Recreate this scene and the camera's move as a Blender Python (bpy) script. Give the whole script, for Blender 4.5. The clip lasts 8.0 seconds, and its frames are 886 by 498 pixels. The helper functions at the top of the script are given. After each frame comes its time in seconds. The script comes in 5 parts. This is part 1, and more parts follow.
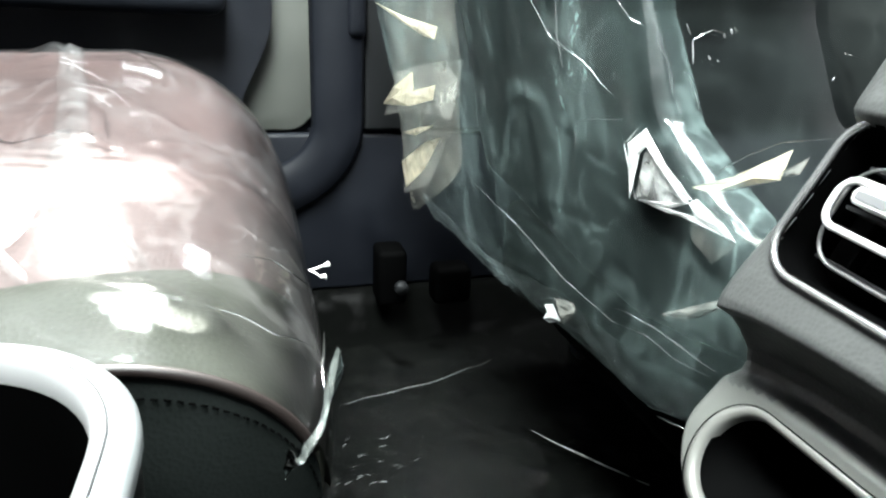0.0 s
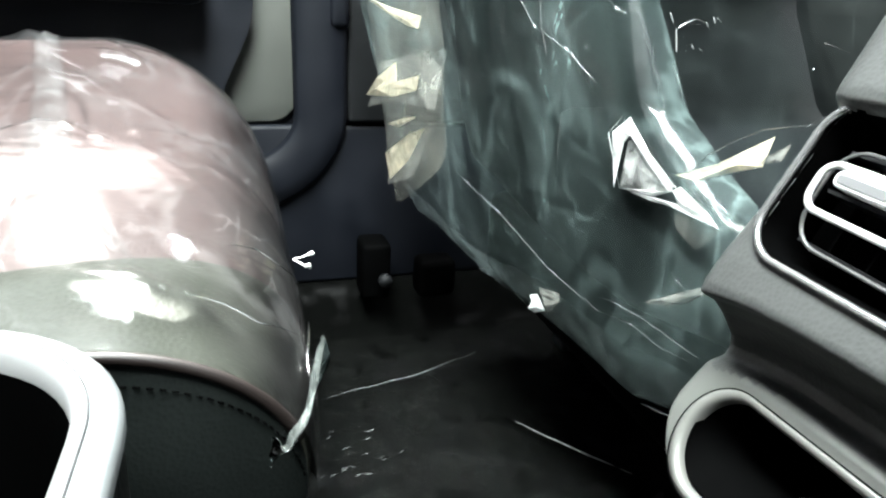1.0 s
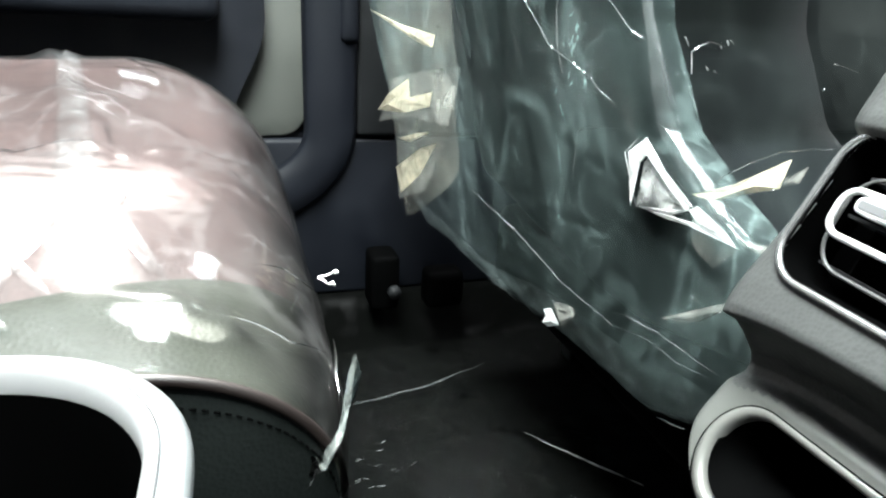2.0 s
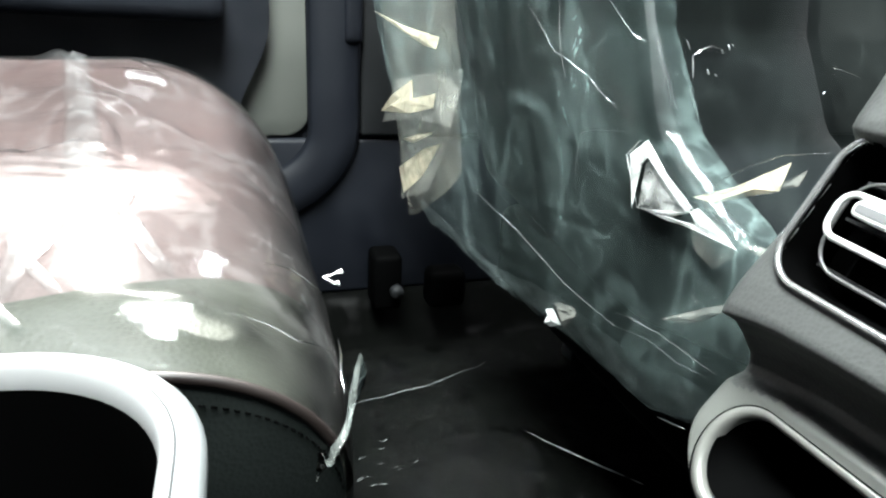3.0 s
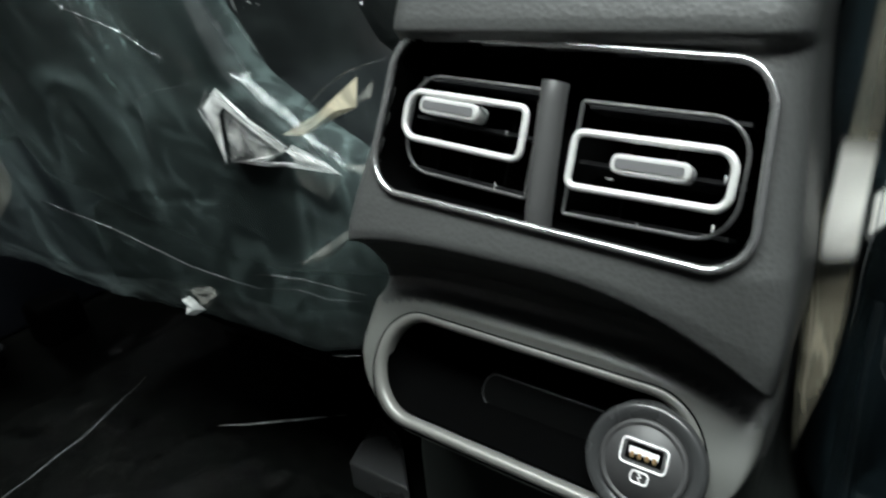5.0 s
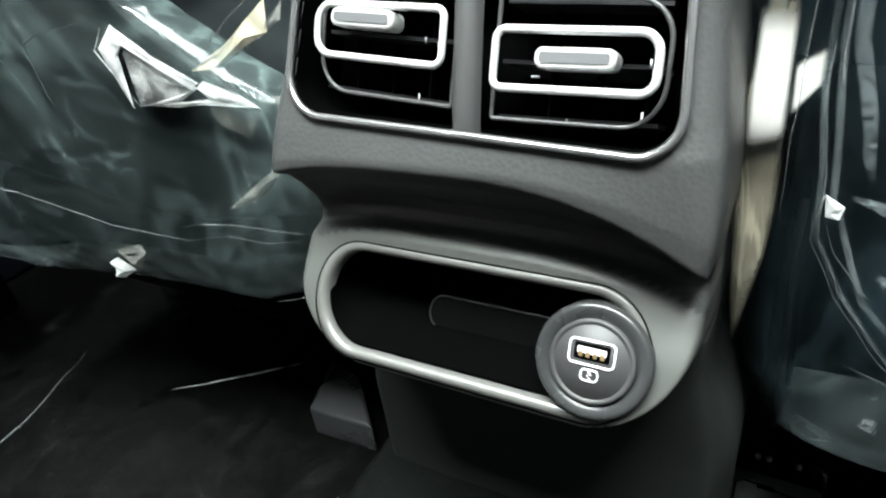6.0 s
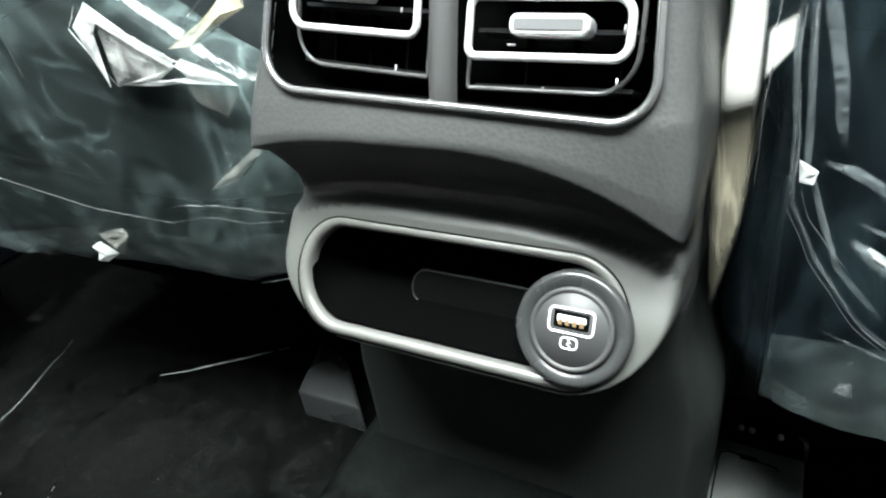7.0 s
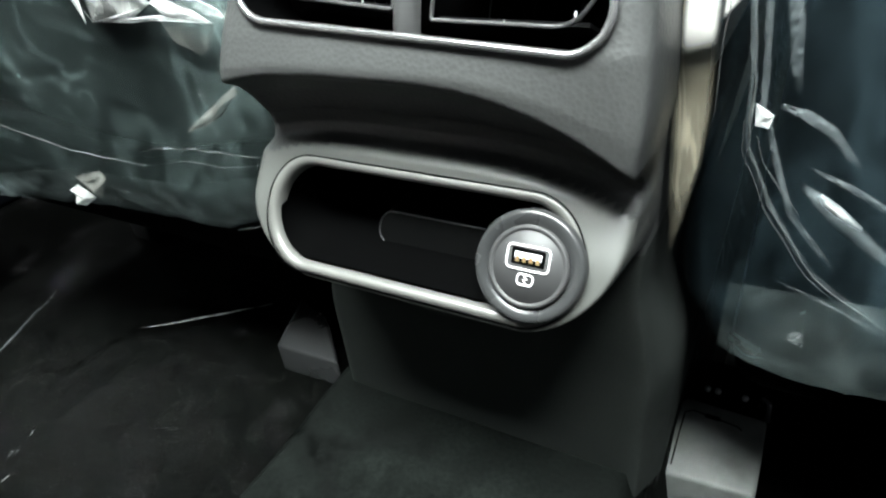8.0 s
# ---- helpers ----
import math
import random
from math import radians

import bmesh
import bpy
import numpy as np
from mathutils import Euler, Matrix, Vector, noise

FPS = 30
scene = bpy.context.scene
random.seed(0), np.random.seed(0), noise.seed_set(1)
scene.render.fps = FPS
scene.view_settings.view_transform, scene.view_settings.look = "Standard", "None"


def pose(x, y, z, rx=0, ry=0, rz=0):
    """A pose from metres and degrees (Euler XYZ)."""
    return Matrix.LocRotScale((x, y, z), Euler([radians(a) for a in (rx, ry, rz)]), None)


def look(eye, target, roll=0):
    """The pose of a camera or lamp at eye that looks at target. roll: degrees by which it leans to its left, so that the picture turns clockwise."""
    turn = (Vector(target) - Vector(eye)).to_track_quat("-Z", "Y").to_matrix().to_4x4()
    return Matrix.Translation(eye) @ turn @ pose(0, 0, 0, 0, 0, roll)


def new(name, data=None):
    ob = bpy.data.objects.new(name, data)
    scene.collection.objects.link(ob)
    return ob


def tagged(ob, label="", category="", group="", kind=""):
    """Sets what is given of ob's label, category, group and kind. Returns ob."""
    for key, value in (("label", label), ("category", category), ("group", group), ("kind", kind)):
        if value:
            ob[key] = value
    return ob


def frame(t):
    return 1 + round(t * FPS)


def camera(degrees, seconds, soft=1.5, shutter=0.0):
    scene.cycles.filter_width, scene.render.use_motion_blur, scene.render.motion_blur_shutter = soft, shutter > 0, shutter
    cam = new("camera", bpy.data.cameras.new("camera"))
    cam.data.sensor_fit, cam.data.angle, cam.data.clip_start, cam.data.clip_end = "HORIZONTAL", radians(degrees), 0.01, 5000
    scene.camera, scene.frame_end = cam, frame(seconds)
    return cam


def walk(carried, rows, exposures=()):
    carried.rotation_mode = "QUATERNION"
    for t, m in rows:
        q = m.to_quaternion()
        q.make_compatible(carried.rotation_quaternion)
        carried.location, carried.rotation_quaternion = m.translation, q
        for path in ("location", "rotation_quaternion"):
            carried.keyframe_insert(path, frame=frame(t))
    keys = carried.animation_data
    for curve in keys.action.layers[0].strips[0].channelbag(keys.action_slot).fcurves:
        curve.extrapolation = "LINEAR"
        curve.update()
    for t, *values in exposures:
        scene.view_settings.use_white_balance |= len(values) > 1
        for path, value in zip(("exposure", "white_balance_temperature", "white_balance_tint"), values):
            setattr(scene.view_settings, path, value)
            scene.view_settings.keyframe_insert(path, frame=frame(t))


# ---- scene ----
cam = camera(70.2, 8.0, 2.2, 0.25)
PATH = [
    (0, (0.109, -0.184, 0.445), (-1.677, 0.361, -0.27), 2.9),
    (0.5, (0.108, -0.186, 0.435), (-1.664, 0.376, -0.303), 2.9),
    (1, (0.109, -0.185, 0.441), (-1.656, 0.41, -0.285), 3.3),
    (1.5, (0.108, -0.194, 0.446), (-1.663, 0.409, -0.26), 3.1),
    (3, (0.113, -0.202, 0.451), (-1.661, 0.395, -0.256), 3.4),
    (3.5, (0.113, -0.203, 0.45), (-1.658, 0.403, -0.255), 3.6),
    (4, (0.113, -0.199, 0.453), (-1.581, 0.624, -0.218), 3.6),
    (4.2, (0.115, -0.195, 0.455), (-1.508, 0.745, -0.228), 3.4),
    (4.5, (0.11, -0.19, 0.452), (-1.335, 0.994, -0.262), 1.1),
    (4.8, (0.102, -0.186, 0.449), (-1.153, 1.168, -0.310), -2.7),
    (5, (0.096, -0.179, 0.446), (-0.989, 1.261, -0.42), -4.7),
    (5.2, (0.095, -0.175, 0.44), (-0.897, 1.301, -0.475), -5.8),
    (6.3, (0.098, -0.176, 0.433), (-0.81, 1.262, -0.618), -8.4),
    (6.5, (0.098, -0.179, 0.433), (-0.824, 1.274, -0.587), -7.9),
    (7, (0.102, -0.177, 0.428), (-0.776, 1.265, -0.644), -8.6),
    (7.5, (0.108, -0.178, 0.425), (-0.772, 1.241, -0.677), -8.5),
    (8, (0.117, -0.182, 0.416), (-0.733, 1.228, -0.719), -6.7),
]
EXPOSURES = [(0.0, 1.5), (3.6, 1.35), (4.0, 1.1), (4.35, 0.3), (4.7, -0.05), (5.0, -0.3), (5.3, 0.05), (6.3, 1.0), (7.2, 1.15), (8.0, 1.1)]
walk(cam, [(t, look(eye, target, roll)) for t, eye, target, roll in PATH], EXPOSURES)

# ---- world, sun and window light ----
world = bpy.data.worlds.new("sky")
scene.world = world
world.use_nodes = True
sky = world.node_tree.nodes.new("ShaderNodeTexSky")
sky.sky_type = "NISHITA"
sky.sun_disc = False
sky.sun_elevation = radians(50)
sky.sun_rotation = radians(-80)
back = world.node_tree.nodes["Background"]
back.inputs["Strength"].default_value = 0.02
world.node_tree.links.new(sky.outputs["Color"], back.inputs["Color"])

sun_data = bpy.data.lights.new("sun", "SUN")
sun_data.energy = 24.0
sun_data.angle = radians(7)
sun_data.color = (1.0, 0.98, 0.94)
sun = new("sun", sun_data)
sun.matrix_world = look((-1.7, -0.41, 1.94), (-0.3, -0.27, 0.33))


def window_lamp(at, target, wide, high, watts, tint=(0.92, 0.97, 1.0)):
    """Daylight that comes in through one window opening."""
    d = bpy.data.lights.new("window_light", "AREA")
    d.shape, d.size, d.size_y, d.energy, d.color = "RECTANGLE", wide, high, watts, tint
    o = new("window_light", d)
    o.matrix_world = look(at, target)
    return o


window_lamp((-0.80, -0.335, 1.0), (0.0, -0.3, 0.4), 0.17, 0.26, 0.4)
window_lamp((0.80, -0.335, 1.0), (0.0, -0.2, 0.4), 0.17, 0.26, 0.4)
# unseen front side window, lamp added to brighten the cushion's nose
window_lamp((-0.80, 0.30, 1.0), (-0.30, -0.20, 0.30), 0.44, 0.26, 13.0, (0.95, 0.98, 1.0))
# the glass roof over the second row
window_lamp((0.0, -0.28, 1.28), (0.0, -0.28, 0.0), 0.9, 0.38, 41.0, (0.92, 1.0, 0.985))

# ---- materials ----


def material(name, color, rough=0.5, metal=0.0, grain=0.0, grain_scale=900.0, bump=0.0, wear=0.15, wear_scale=18.0, coat=0.0, sheen=0.0, voronoi=False, spec=0.5):
    """Principled surface with a fine grain and a broad unevenness, both in object space."""
    m = bpy.data.materials.new(name)
    m.use_nodes = True
    nt = m.node_tree
    p = nt.nodes["Principled BSDF"]
    co = nt.nodes.new("ShaderNodeTexCoord")
    fine = nt.nodes.new("ShaderNodeTexVoronoi" if voronoi else "ShaderNodeTexNoise")
    fine.inputs["Scale"].default_value = grain_scale
    broad = nt.nodes.new("ShaderNodeTexNoise")
    broad.inputs["Scale"].default_value = wear_scale
    broad.inputs["Detail"].default_value = 5
    nt.links.new(co.outputs["Object"], fine.inputs["Vector"])
    nt.links.new(co.outputs["Object"], broad.inputs["Vector"])
    ramp = nt.nodes.new("ShaderNodeMapRange")
    ramp.inputs["From Min"].default_value, ramp.inputs["From Max"].default_value = 0.3, 0.7
    ramp.inputs["To Min"].default_value, ramp.inputs["To Max"].default_value = 1 - wear, 1 + wear
    nt.links.new(broad.outputs["Fac"], ramp.inputs["Value"])
    fine_out = fine.outputs["Distance"] if voronoi else fine.outputs["Fac"]
    gr = nt.nodes.new("ShaderNodeMapRange")
    gr.inputs["To Min"].default_value, gr.inputs["To Max"].default_value = 1 - grain, 1 + grain
    nt.links.new(fine_out, gr.inputs["Value"])
    both = nt.nodes.new("ShaderNodeMath")
    both.operation = "MULTIPLY"
    nt.links.new(ramp.outputs["Result"], both.inputs[0])
    nt.links.new(gr.outputs["Result"], both.inputs[1])
    tint = nt.nodes.new("ShaderNodeVectorMath")
    tint.operation = "SCALE"
    tint.inputs[0].default_value = color
    nt.links.new(both.outputs[0], tint.inputs["Scale"])
    nt.links.new(tint.outputs[0], p.inputs["Base Color"])
    rr = nt.nodes.new("ShaderNodeMath")
    rr.operation = "MULTIPLY"
    rr.inputs[1].default_value = rough
    nt.links.new(ramp.outputs["Result"], rr.inputs[0])
    nt.links.new(rr.outputs[0], p.inputs["Roughness"])
    p.inputs["Metallic"].default_value = metal
    p.inputs["Specular IOR Level"].default_value = spec
    p.inputs["Coat Weight"].default_value = coat
    p.inputs["Sheen Weight"].default_value = sheen
    if bump:
        b = nt.nodes.new("ShaderNodeBump")
        b.inputs["Strength"].default_value = bump
        b.inputs["Distance"].default_value = 0.0006
        nt.links.new(fine_out, b.inputs["Height"])
        nt.links.new(b.outputs["Normal"], p.inputs["Normal"])
    return m


def film_material(name, haze=0.1, tint=(0.8, 0.85, 0.85), gloss=0.06, ripple=0.5, ripple_scale=60.0, patchy=1.0, drawn=(1.0, 1.0, 1.0), lines=0.0, patch_scale=14.0, faded_edge=False, body=(0.93, 0.95, 0.95), ior=1.5, wisps=0.0, wisp_scale=9.0, crinkle=0.0):
    """Clear plastic sheet: mostly see-through, a thin uneven milkiness, glossy by Fresnel."""
    m = bpy.data.materials.new(name)
    m.use_nodes = True
    nt = m.node_tree
    nt.nodes.clear()
    out = nt.nodes.new("ShaderNodeOutputMaterial")
    co = nt.nodes.new("ShaderNodeTexCoord")
    n1 = nt.nodes.new("ShaderNodeTexNoise")
    n1.inputs["Scale"].default_value = patch_scale
    n1.inputs["Detail"].default_value = 6
    n1.inputs["Distortion"].default_value = 1.2
    n2 = nt.nodes.new("ShaderNodeTexNoise")
    n2.inputs["Scale"].default_value = ripple_scale
    n2.inputs["Detail"].default_value = 3
    mp = nt.nodes.new("ShaderNodeMapping")
    mp.inputs["Scale"].default_value = drawn
    mp.inputs["Rotation"].default_value = (0, radians(8), 0)
    nt.links.new(co.outputs["Object"], mp.inputs["Vector"])
    nt.links.new(mp.outputs["Vector"], n1.inputs["Vector"])
    nt.links.new(co.outputs["Object"], n2.inputs["Vector"])
    hz = nt.nodes.new("ShaderNodeMapRange")
    hz.inputs["From Min"].default_value, hz.inputs["From Max"].default_value = 0.32, 0.72
    hz.inputs["To Min"].default_value, hz.inputs["To Max"].default_value = haze * (1 - 0.8 * patchy), haze * (1 + 0.9 * patchy)
    nt.links.new(n1.outputs["Fac"], hz.inputs["Value"])
    # crease glints painted as thin milky lines, broken up by the broad unevenness
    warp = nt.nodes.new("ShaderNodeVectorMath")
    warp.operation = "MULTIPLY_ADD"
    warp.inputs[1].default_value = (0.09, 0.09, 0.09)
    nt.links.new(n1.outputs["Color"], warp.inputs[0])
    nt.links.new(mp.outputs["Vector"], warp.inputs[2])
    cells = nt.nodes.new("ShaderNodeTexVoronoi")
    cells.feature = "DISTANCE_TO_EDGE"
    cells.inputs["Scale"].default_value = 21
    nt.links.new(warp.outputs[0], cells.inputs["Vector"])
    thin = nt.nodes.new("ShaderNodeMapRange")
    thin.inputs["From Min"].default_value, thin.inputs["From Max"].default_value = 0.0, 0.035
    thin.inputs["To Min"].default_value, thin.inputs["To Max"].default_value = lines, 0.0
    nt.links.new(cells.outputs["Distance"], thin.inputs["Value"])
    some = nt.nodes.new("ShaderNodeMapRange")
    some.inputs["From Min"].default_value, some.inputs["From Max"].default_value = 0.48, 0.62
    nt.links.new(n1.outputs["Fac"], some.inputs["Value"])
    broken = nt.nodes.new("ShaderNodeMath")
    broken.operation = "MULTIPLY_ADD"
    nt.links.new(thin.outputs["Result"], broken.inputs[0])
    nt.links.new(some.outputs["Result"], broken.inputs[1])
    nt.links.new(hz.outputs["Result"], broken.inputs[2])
    # soft whitened wisps, drawn out along the sheet
    n3 = nt.nodes.new("ShaderNodeTexNoise")
    n3.inputs["Scale"].default_value = wisp_scale
    n3.inputs["Detail"].default_value = 4
    n3.inputs["Roughness"].default_value = 0.6
    n3.inputs["Distortion"].default_value = 0.8
    nt.links.new(mp.outputs["Vector"], n3.inputs["Vector"])
    ridge = nt.nodes.new("ShaderNodeMath")
    ridge.operation = "SUBTRACT"
    ridge.inputs[1].default_value = 0.5
    nt.links.new(n3.outputs["Fac"], ridge.inputs[0])
    flat_abs = nt.nodes.new("ShaderNodeMath")
    flat_abs.operation = "ABSOLUTE"
    nt.links.new(ridge.outputs[0], flat_abs.inputs[0])
    wisp = nt.nodes.new("ShaderNodeMapRange")
    wisp.interpolation_type = "SMOOTHSTEP"
    wisp.inputs["From Min"].default_value, wisp.inputs["From Max"].default_value = 0.0, 0.055
    wisp.inputs["To Min"].default_value, wisp.inputs["To Max"].default_value = wisps, 0.0
    nt.links.new(flat_abs.outputs[0], wisp.inputs["Value"])
    wispy = nt.nodes.new("ShaderNodeMath")
    wispy.operation = "MULTIPLY_ADD"
    nt.links.new(wisp.outputs["Result"], wispy.inputs[0])
    nt.links.new(n1.outputs["Fac"], wispy.inputs[1])
    nt.links.new(broken.outputs[0], wispy.inputs[2])
    # ripples and sharper crinkles for the gloss
    n4 = nt.nodes.new("ShaderNodeTexVoronoi")
    n4.feature = "DISTANCE_TO_EDGE"
    n4.inputs["Scale"].default_value = ripple_scale * 1.3
    nt.links.new(warp.outputs[0], n4.inputs["Vector"])
    tops = nt.nodes.new("ShaderNodeMath")
    tops.operation = "MULTIPLY_ADD"
    tops.inputs[1].default_value = crinkle
    nt.links.new(n4.outputs["Distance"], tops.inputs[0])
    nt.links.new(n2.outputs["Fac"], tops.inputs[2])
    bump = nt.nodes.new("ShaderNodeBump")
    bump.inputs["Strength"].default_value = ripple
    bump.inputs["Distance"].default_value = 0.002
    nt.links.new(tops.outputs[0], bump.inputs["Height"])
    clear = nt.nodes.new("ShaderNodeBsdfTransparent")
    clear.inputs["Color"].default_value = (*body, 1)
    front = nt.nodes.new("ShaderNodeBsdfDiffuse")
    front.inputs["Color"].default_value = (*tint, 1)
    behind = nt.nodes.new("ShaderNodeBsdfTranslucent")
    behind.inputs["Color"].default_value = (*tint, 1)
    milk = nt.nodes.new("ShaderNodeMixShader")
    milk.inputs["Fac"].default_value = 0.4
    nt.links.new(front.outputs[0], milk.inputs[1])
    nt.links.new(behind.outputs[0], milk.inputs[2])
    shine = nt.nodes.new("ShaderNodeBsdfGlossy")
    shine.inputs["Roughness"].default_value = gloss
    nt.links.new(bump.outputs["Normal"], shine.inputs["Normal"])
    fres = nt.nodes.new("ShaderNodeFresnel")
    fres.inputs["IOR"].default_value = ior
    nt.links.new(bump.outputs["Normal"], fres.inputs["Normal"])
    a = nt.nodes.new("ShaderNodeMixShader")
    milky = wispy.outputs[0]
    if faded_edge:
        # the milkiness fades towards the rim, which softens painted glows too
        sep = nt.nodes.new("ShaderNodeSeparateXYZ")
        nt.links.new(co.outputs["UV"], sep.inputs[0])
        for axis in ("X", "Y"):
            tri = nt.nodes.new("ShaderNodeMath")
            tri.operation = "PINGPONG"
            tri.inputs[1].default_value = 0.5
            nt.links.new(sep.outputs[axis], tri.inputs[0])
            fade = nt.nodes.new("ShaderNodeMapRange")
            fade.interpolation_type = "SMOOTHSTEP"
            fade.inputs["From Max"].default_value = 0.22
            nt.links.new(tri.outputs[0], fade.inputs["Value"])
            less = nt.nodes.new("ShaderNodeMath")
            less.operation = "MULTIPLY"
            nt.links.new(milky, less.inputs[0])
            nt.links.new(fade.outputs["Result"], less.inputs[1])
            milky = less.outputs[0]
    nt.links.new(milky, a.inputs["Fac"])
    nt.links.new(clear.outputs[0], a.inputs[1])
    nt.links.new(milk.outputs[0], a.inputs[2])
    b = nt.nodes.new("ShaderNodeMixShader")
    nt.links.new(fres.outputs[0], b.inputs["Fac"])
    nt.links.new(a.outputs[0], b.inputs[1])
    nt.links.new(shine.outputs[0], b.inputs[2])
    nt.links.new(b.outputs[0], out.inputs["Surface"])
    return m


M_SHELL = material("charcoal grained plastic", (0.047, 0.0485, 0.0475), 0.42, grain=0.12, grain_scale=560, bump=0.22, wear=0.06, spec=0.40, voronoi=True)
M_PANEL = material("grey satin panel", (0.071, 0.073, 0.068), 0.42, grain=0.06, grain_scale=1500, bump=0.06, wear=0.05)
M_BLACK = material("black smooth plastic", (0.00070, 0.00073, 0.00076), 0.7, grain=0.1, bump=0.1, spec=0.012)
M_VANE = material("dark grey vane plastic", (0.00696, 0.00696, 0.00754), 0.35, grain=0.1)
M_RING = material("dark satin ring plastic", (0.030, 0.031, 0.0315), 0.28, grain=0.08)
M_SILVER = material("satin silver paint", (0.58, 0.58, 0.57), 0.34, 0.35, grain=0.05, grain_scale=2500, wear=0.05)
M_BEZEL = material("dark satin chrome", (0.42, 0.42, 0.42), 0.22, 0.85, wear=0.05)
M_BAR = material("grey satin plastic", (0.0696, 0.0696, 0.0696), 0.30, 0.3, grain=0.05, wear=0.05)
M_RIM = material("pale satin plastic", (0.135, 0.135, 0.126), 0.36, 0.25, grain=0.05, wear=0.06)
M_TRIM = material("light grey metallic trim", (0.150, 0.158, 0.160), 0.42, 0.35, grain=0.12, grain_scale=1800, wear=0.05)
M_CHROME = material("bright silver trim", (0.30, 0.30, 0.30), 0.30, 0.35, wear=0.04)
M_GREYPAD = material("mid grey knob pad", (0.0928, 0.0928, 0.0957), 0.5)
M_CAP = material("dark grey cap plastic", (0.038, 0.038, 0.0385), 0.5)
M_PRINT = material("white print", (0.8, 0.8, 0.8), 0.5, wear=0.04)
M_GOLD = material("gold contacts", (0.75, 0.5, 0.25), 0.3, 0.9)
M_LEATHER = material("brown leather", (0.062, 0.0390, 0.0370), 0.55, grain=0.12, grain_scale=420, bump=0.3, wear=0.38, wear_scale=6, voronoi=True, spec=0.2)
M_BOLSTER = material("dark grey leather", (0.034, 0.0345, 0.0275), 0.5, grain=0.12, grain_scale=420, bump=0.3, wear=0.15, voronoi=True, spec=0.2)
M_VINYL = material("black leatherette", (0.0048, 0.0062, 0.0058), 0.55, grain=0.12, grain_scale=500, bump=0.4, wear=0.25, voronoi=True, spec=0.10)
M_PIPING = material("brown piping", (0.0075, 0.0052, 0.0047), 0.5, grain=0.1, spec=0.2)
M_FABRIC = material("dark seat fabric", (0.00928, 0.01102, 0.01276), 0.8, grain=0.25, grain_scale=1500, bump=0.4, wear=0.3, spec=0.2)
M_CARPET = material("black carpet", (0.0007, 0.00082, 0.0007), 0.95, grain=0.9, grain_scale=380, bump=0.6, wear=0.7, wear_scale=26, spec=0.04)
M_NAVY = material("dark navy door plastic", (0.0034, 0.0044, 0.0070), 0.55, grain=0.12, bump=0.15, wear=0.2, spec=0.2)
M_BEIGE = material("greige trim panel", (0.060, 0.063, 0.056), 0.6, grain=0.06, bump=0.1, wear=0.1)
M_RAIL = material("grey plastic cap", (0.145, 0.155, 0.147), 0.5, grain=0.1, bump=0.1, wear=0.3, wear_scale=40)
M_STEEL = material("dark steel", (0.2, 0.2, 0.21), 0.35, 0.9)
M_ROOF = material("black headliner", (0.0174, 0.0174, 0.0174), 0.9, grain=0.1, bump=0.2)
M_STRING = material("white cotton string", (0.8, 0.8, 0.78), 0.8, grain=0.15)
# the floor carpet again, with the tunnel's stronger light put into its colour
M_CARPET_LIT = material("black carpet, lightened as lit", (0.0038, 0.0047, 0.0042), 0.95, grain=0.9, grain_scale=380, bump=0.6, wear=0.6, wear_scale=45, spec=0.04)
M_FOOT = material("black console foot", (0.0230, 0.0262, 0.0245), 0.6, grain=0.3, grain_scale=900, bump=0.15, wear=0.3, spec=0.08)
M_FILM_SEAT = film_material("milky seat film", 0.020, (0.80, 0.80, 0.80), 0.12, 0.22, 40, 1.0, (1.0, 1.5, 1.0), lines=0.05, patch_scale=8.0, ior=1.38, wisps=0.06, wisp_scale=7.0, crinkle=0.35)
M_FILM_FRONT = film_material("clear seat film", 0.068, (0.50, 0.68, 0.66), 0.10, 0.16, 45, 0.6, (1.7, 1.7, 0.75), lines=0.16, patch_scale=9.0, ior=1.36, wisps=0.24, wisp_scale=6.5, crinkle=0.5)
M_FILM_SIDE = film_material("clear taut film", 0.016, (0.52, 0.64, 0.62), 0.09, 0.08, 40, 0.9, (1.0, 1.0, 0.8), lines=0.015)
M_FILM_FOLD = film_material("doubled film", 0.12, (0.75, 0.80, 0.80), 0.30, 0.1, 60, 0.6, (1.0, 1.0, 0.7), 0.1, 24.0, ior=1.28, wisps=0.15, wisp_scale=14.0)
# milky white that carries the highlight of fold edges
M_FILM_EDGE_SHINE = film_material("film edge with painted highlight", 0.5, (0.86, 0.88, 0.87), 0.10, 0.1, 150, 0.8, ior=1.6)
M_FILM_GLASSY = film_material("taut folded film", 0.1, (0.85, 0.88, 0.88), 0.12, 0.2, 120, 0.6, ior=1.45)
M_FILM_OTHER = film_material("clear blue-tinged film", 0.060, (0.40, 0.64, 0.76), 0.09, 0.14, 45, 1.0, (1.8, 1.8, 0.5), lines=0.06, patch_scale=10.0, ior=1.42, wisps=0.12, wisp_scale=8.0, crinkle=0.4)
M_FILM_HEM = film_material("doubled hem film", 0.11, (0.56, 0.70, 0.69), 0.12, 0.2, 50, 0.9, (1.0, 1.0, 1.0), 0.10, 22.0, ior=1.36, wisps=0.25, wisp_scale=14.0, crinkle=0.4)
M_FILM_STREAK = film_material("folded blue-tinged film", 0.19, (0.70, 0.80, 0.83), 0.10, 0.15, 80, 0.9, (1.0, 1.0, 0.4), 0.05, 45.0, True, ior=1.5)
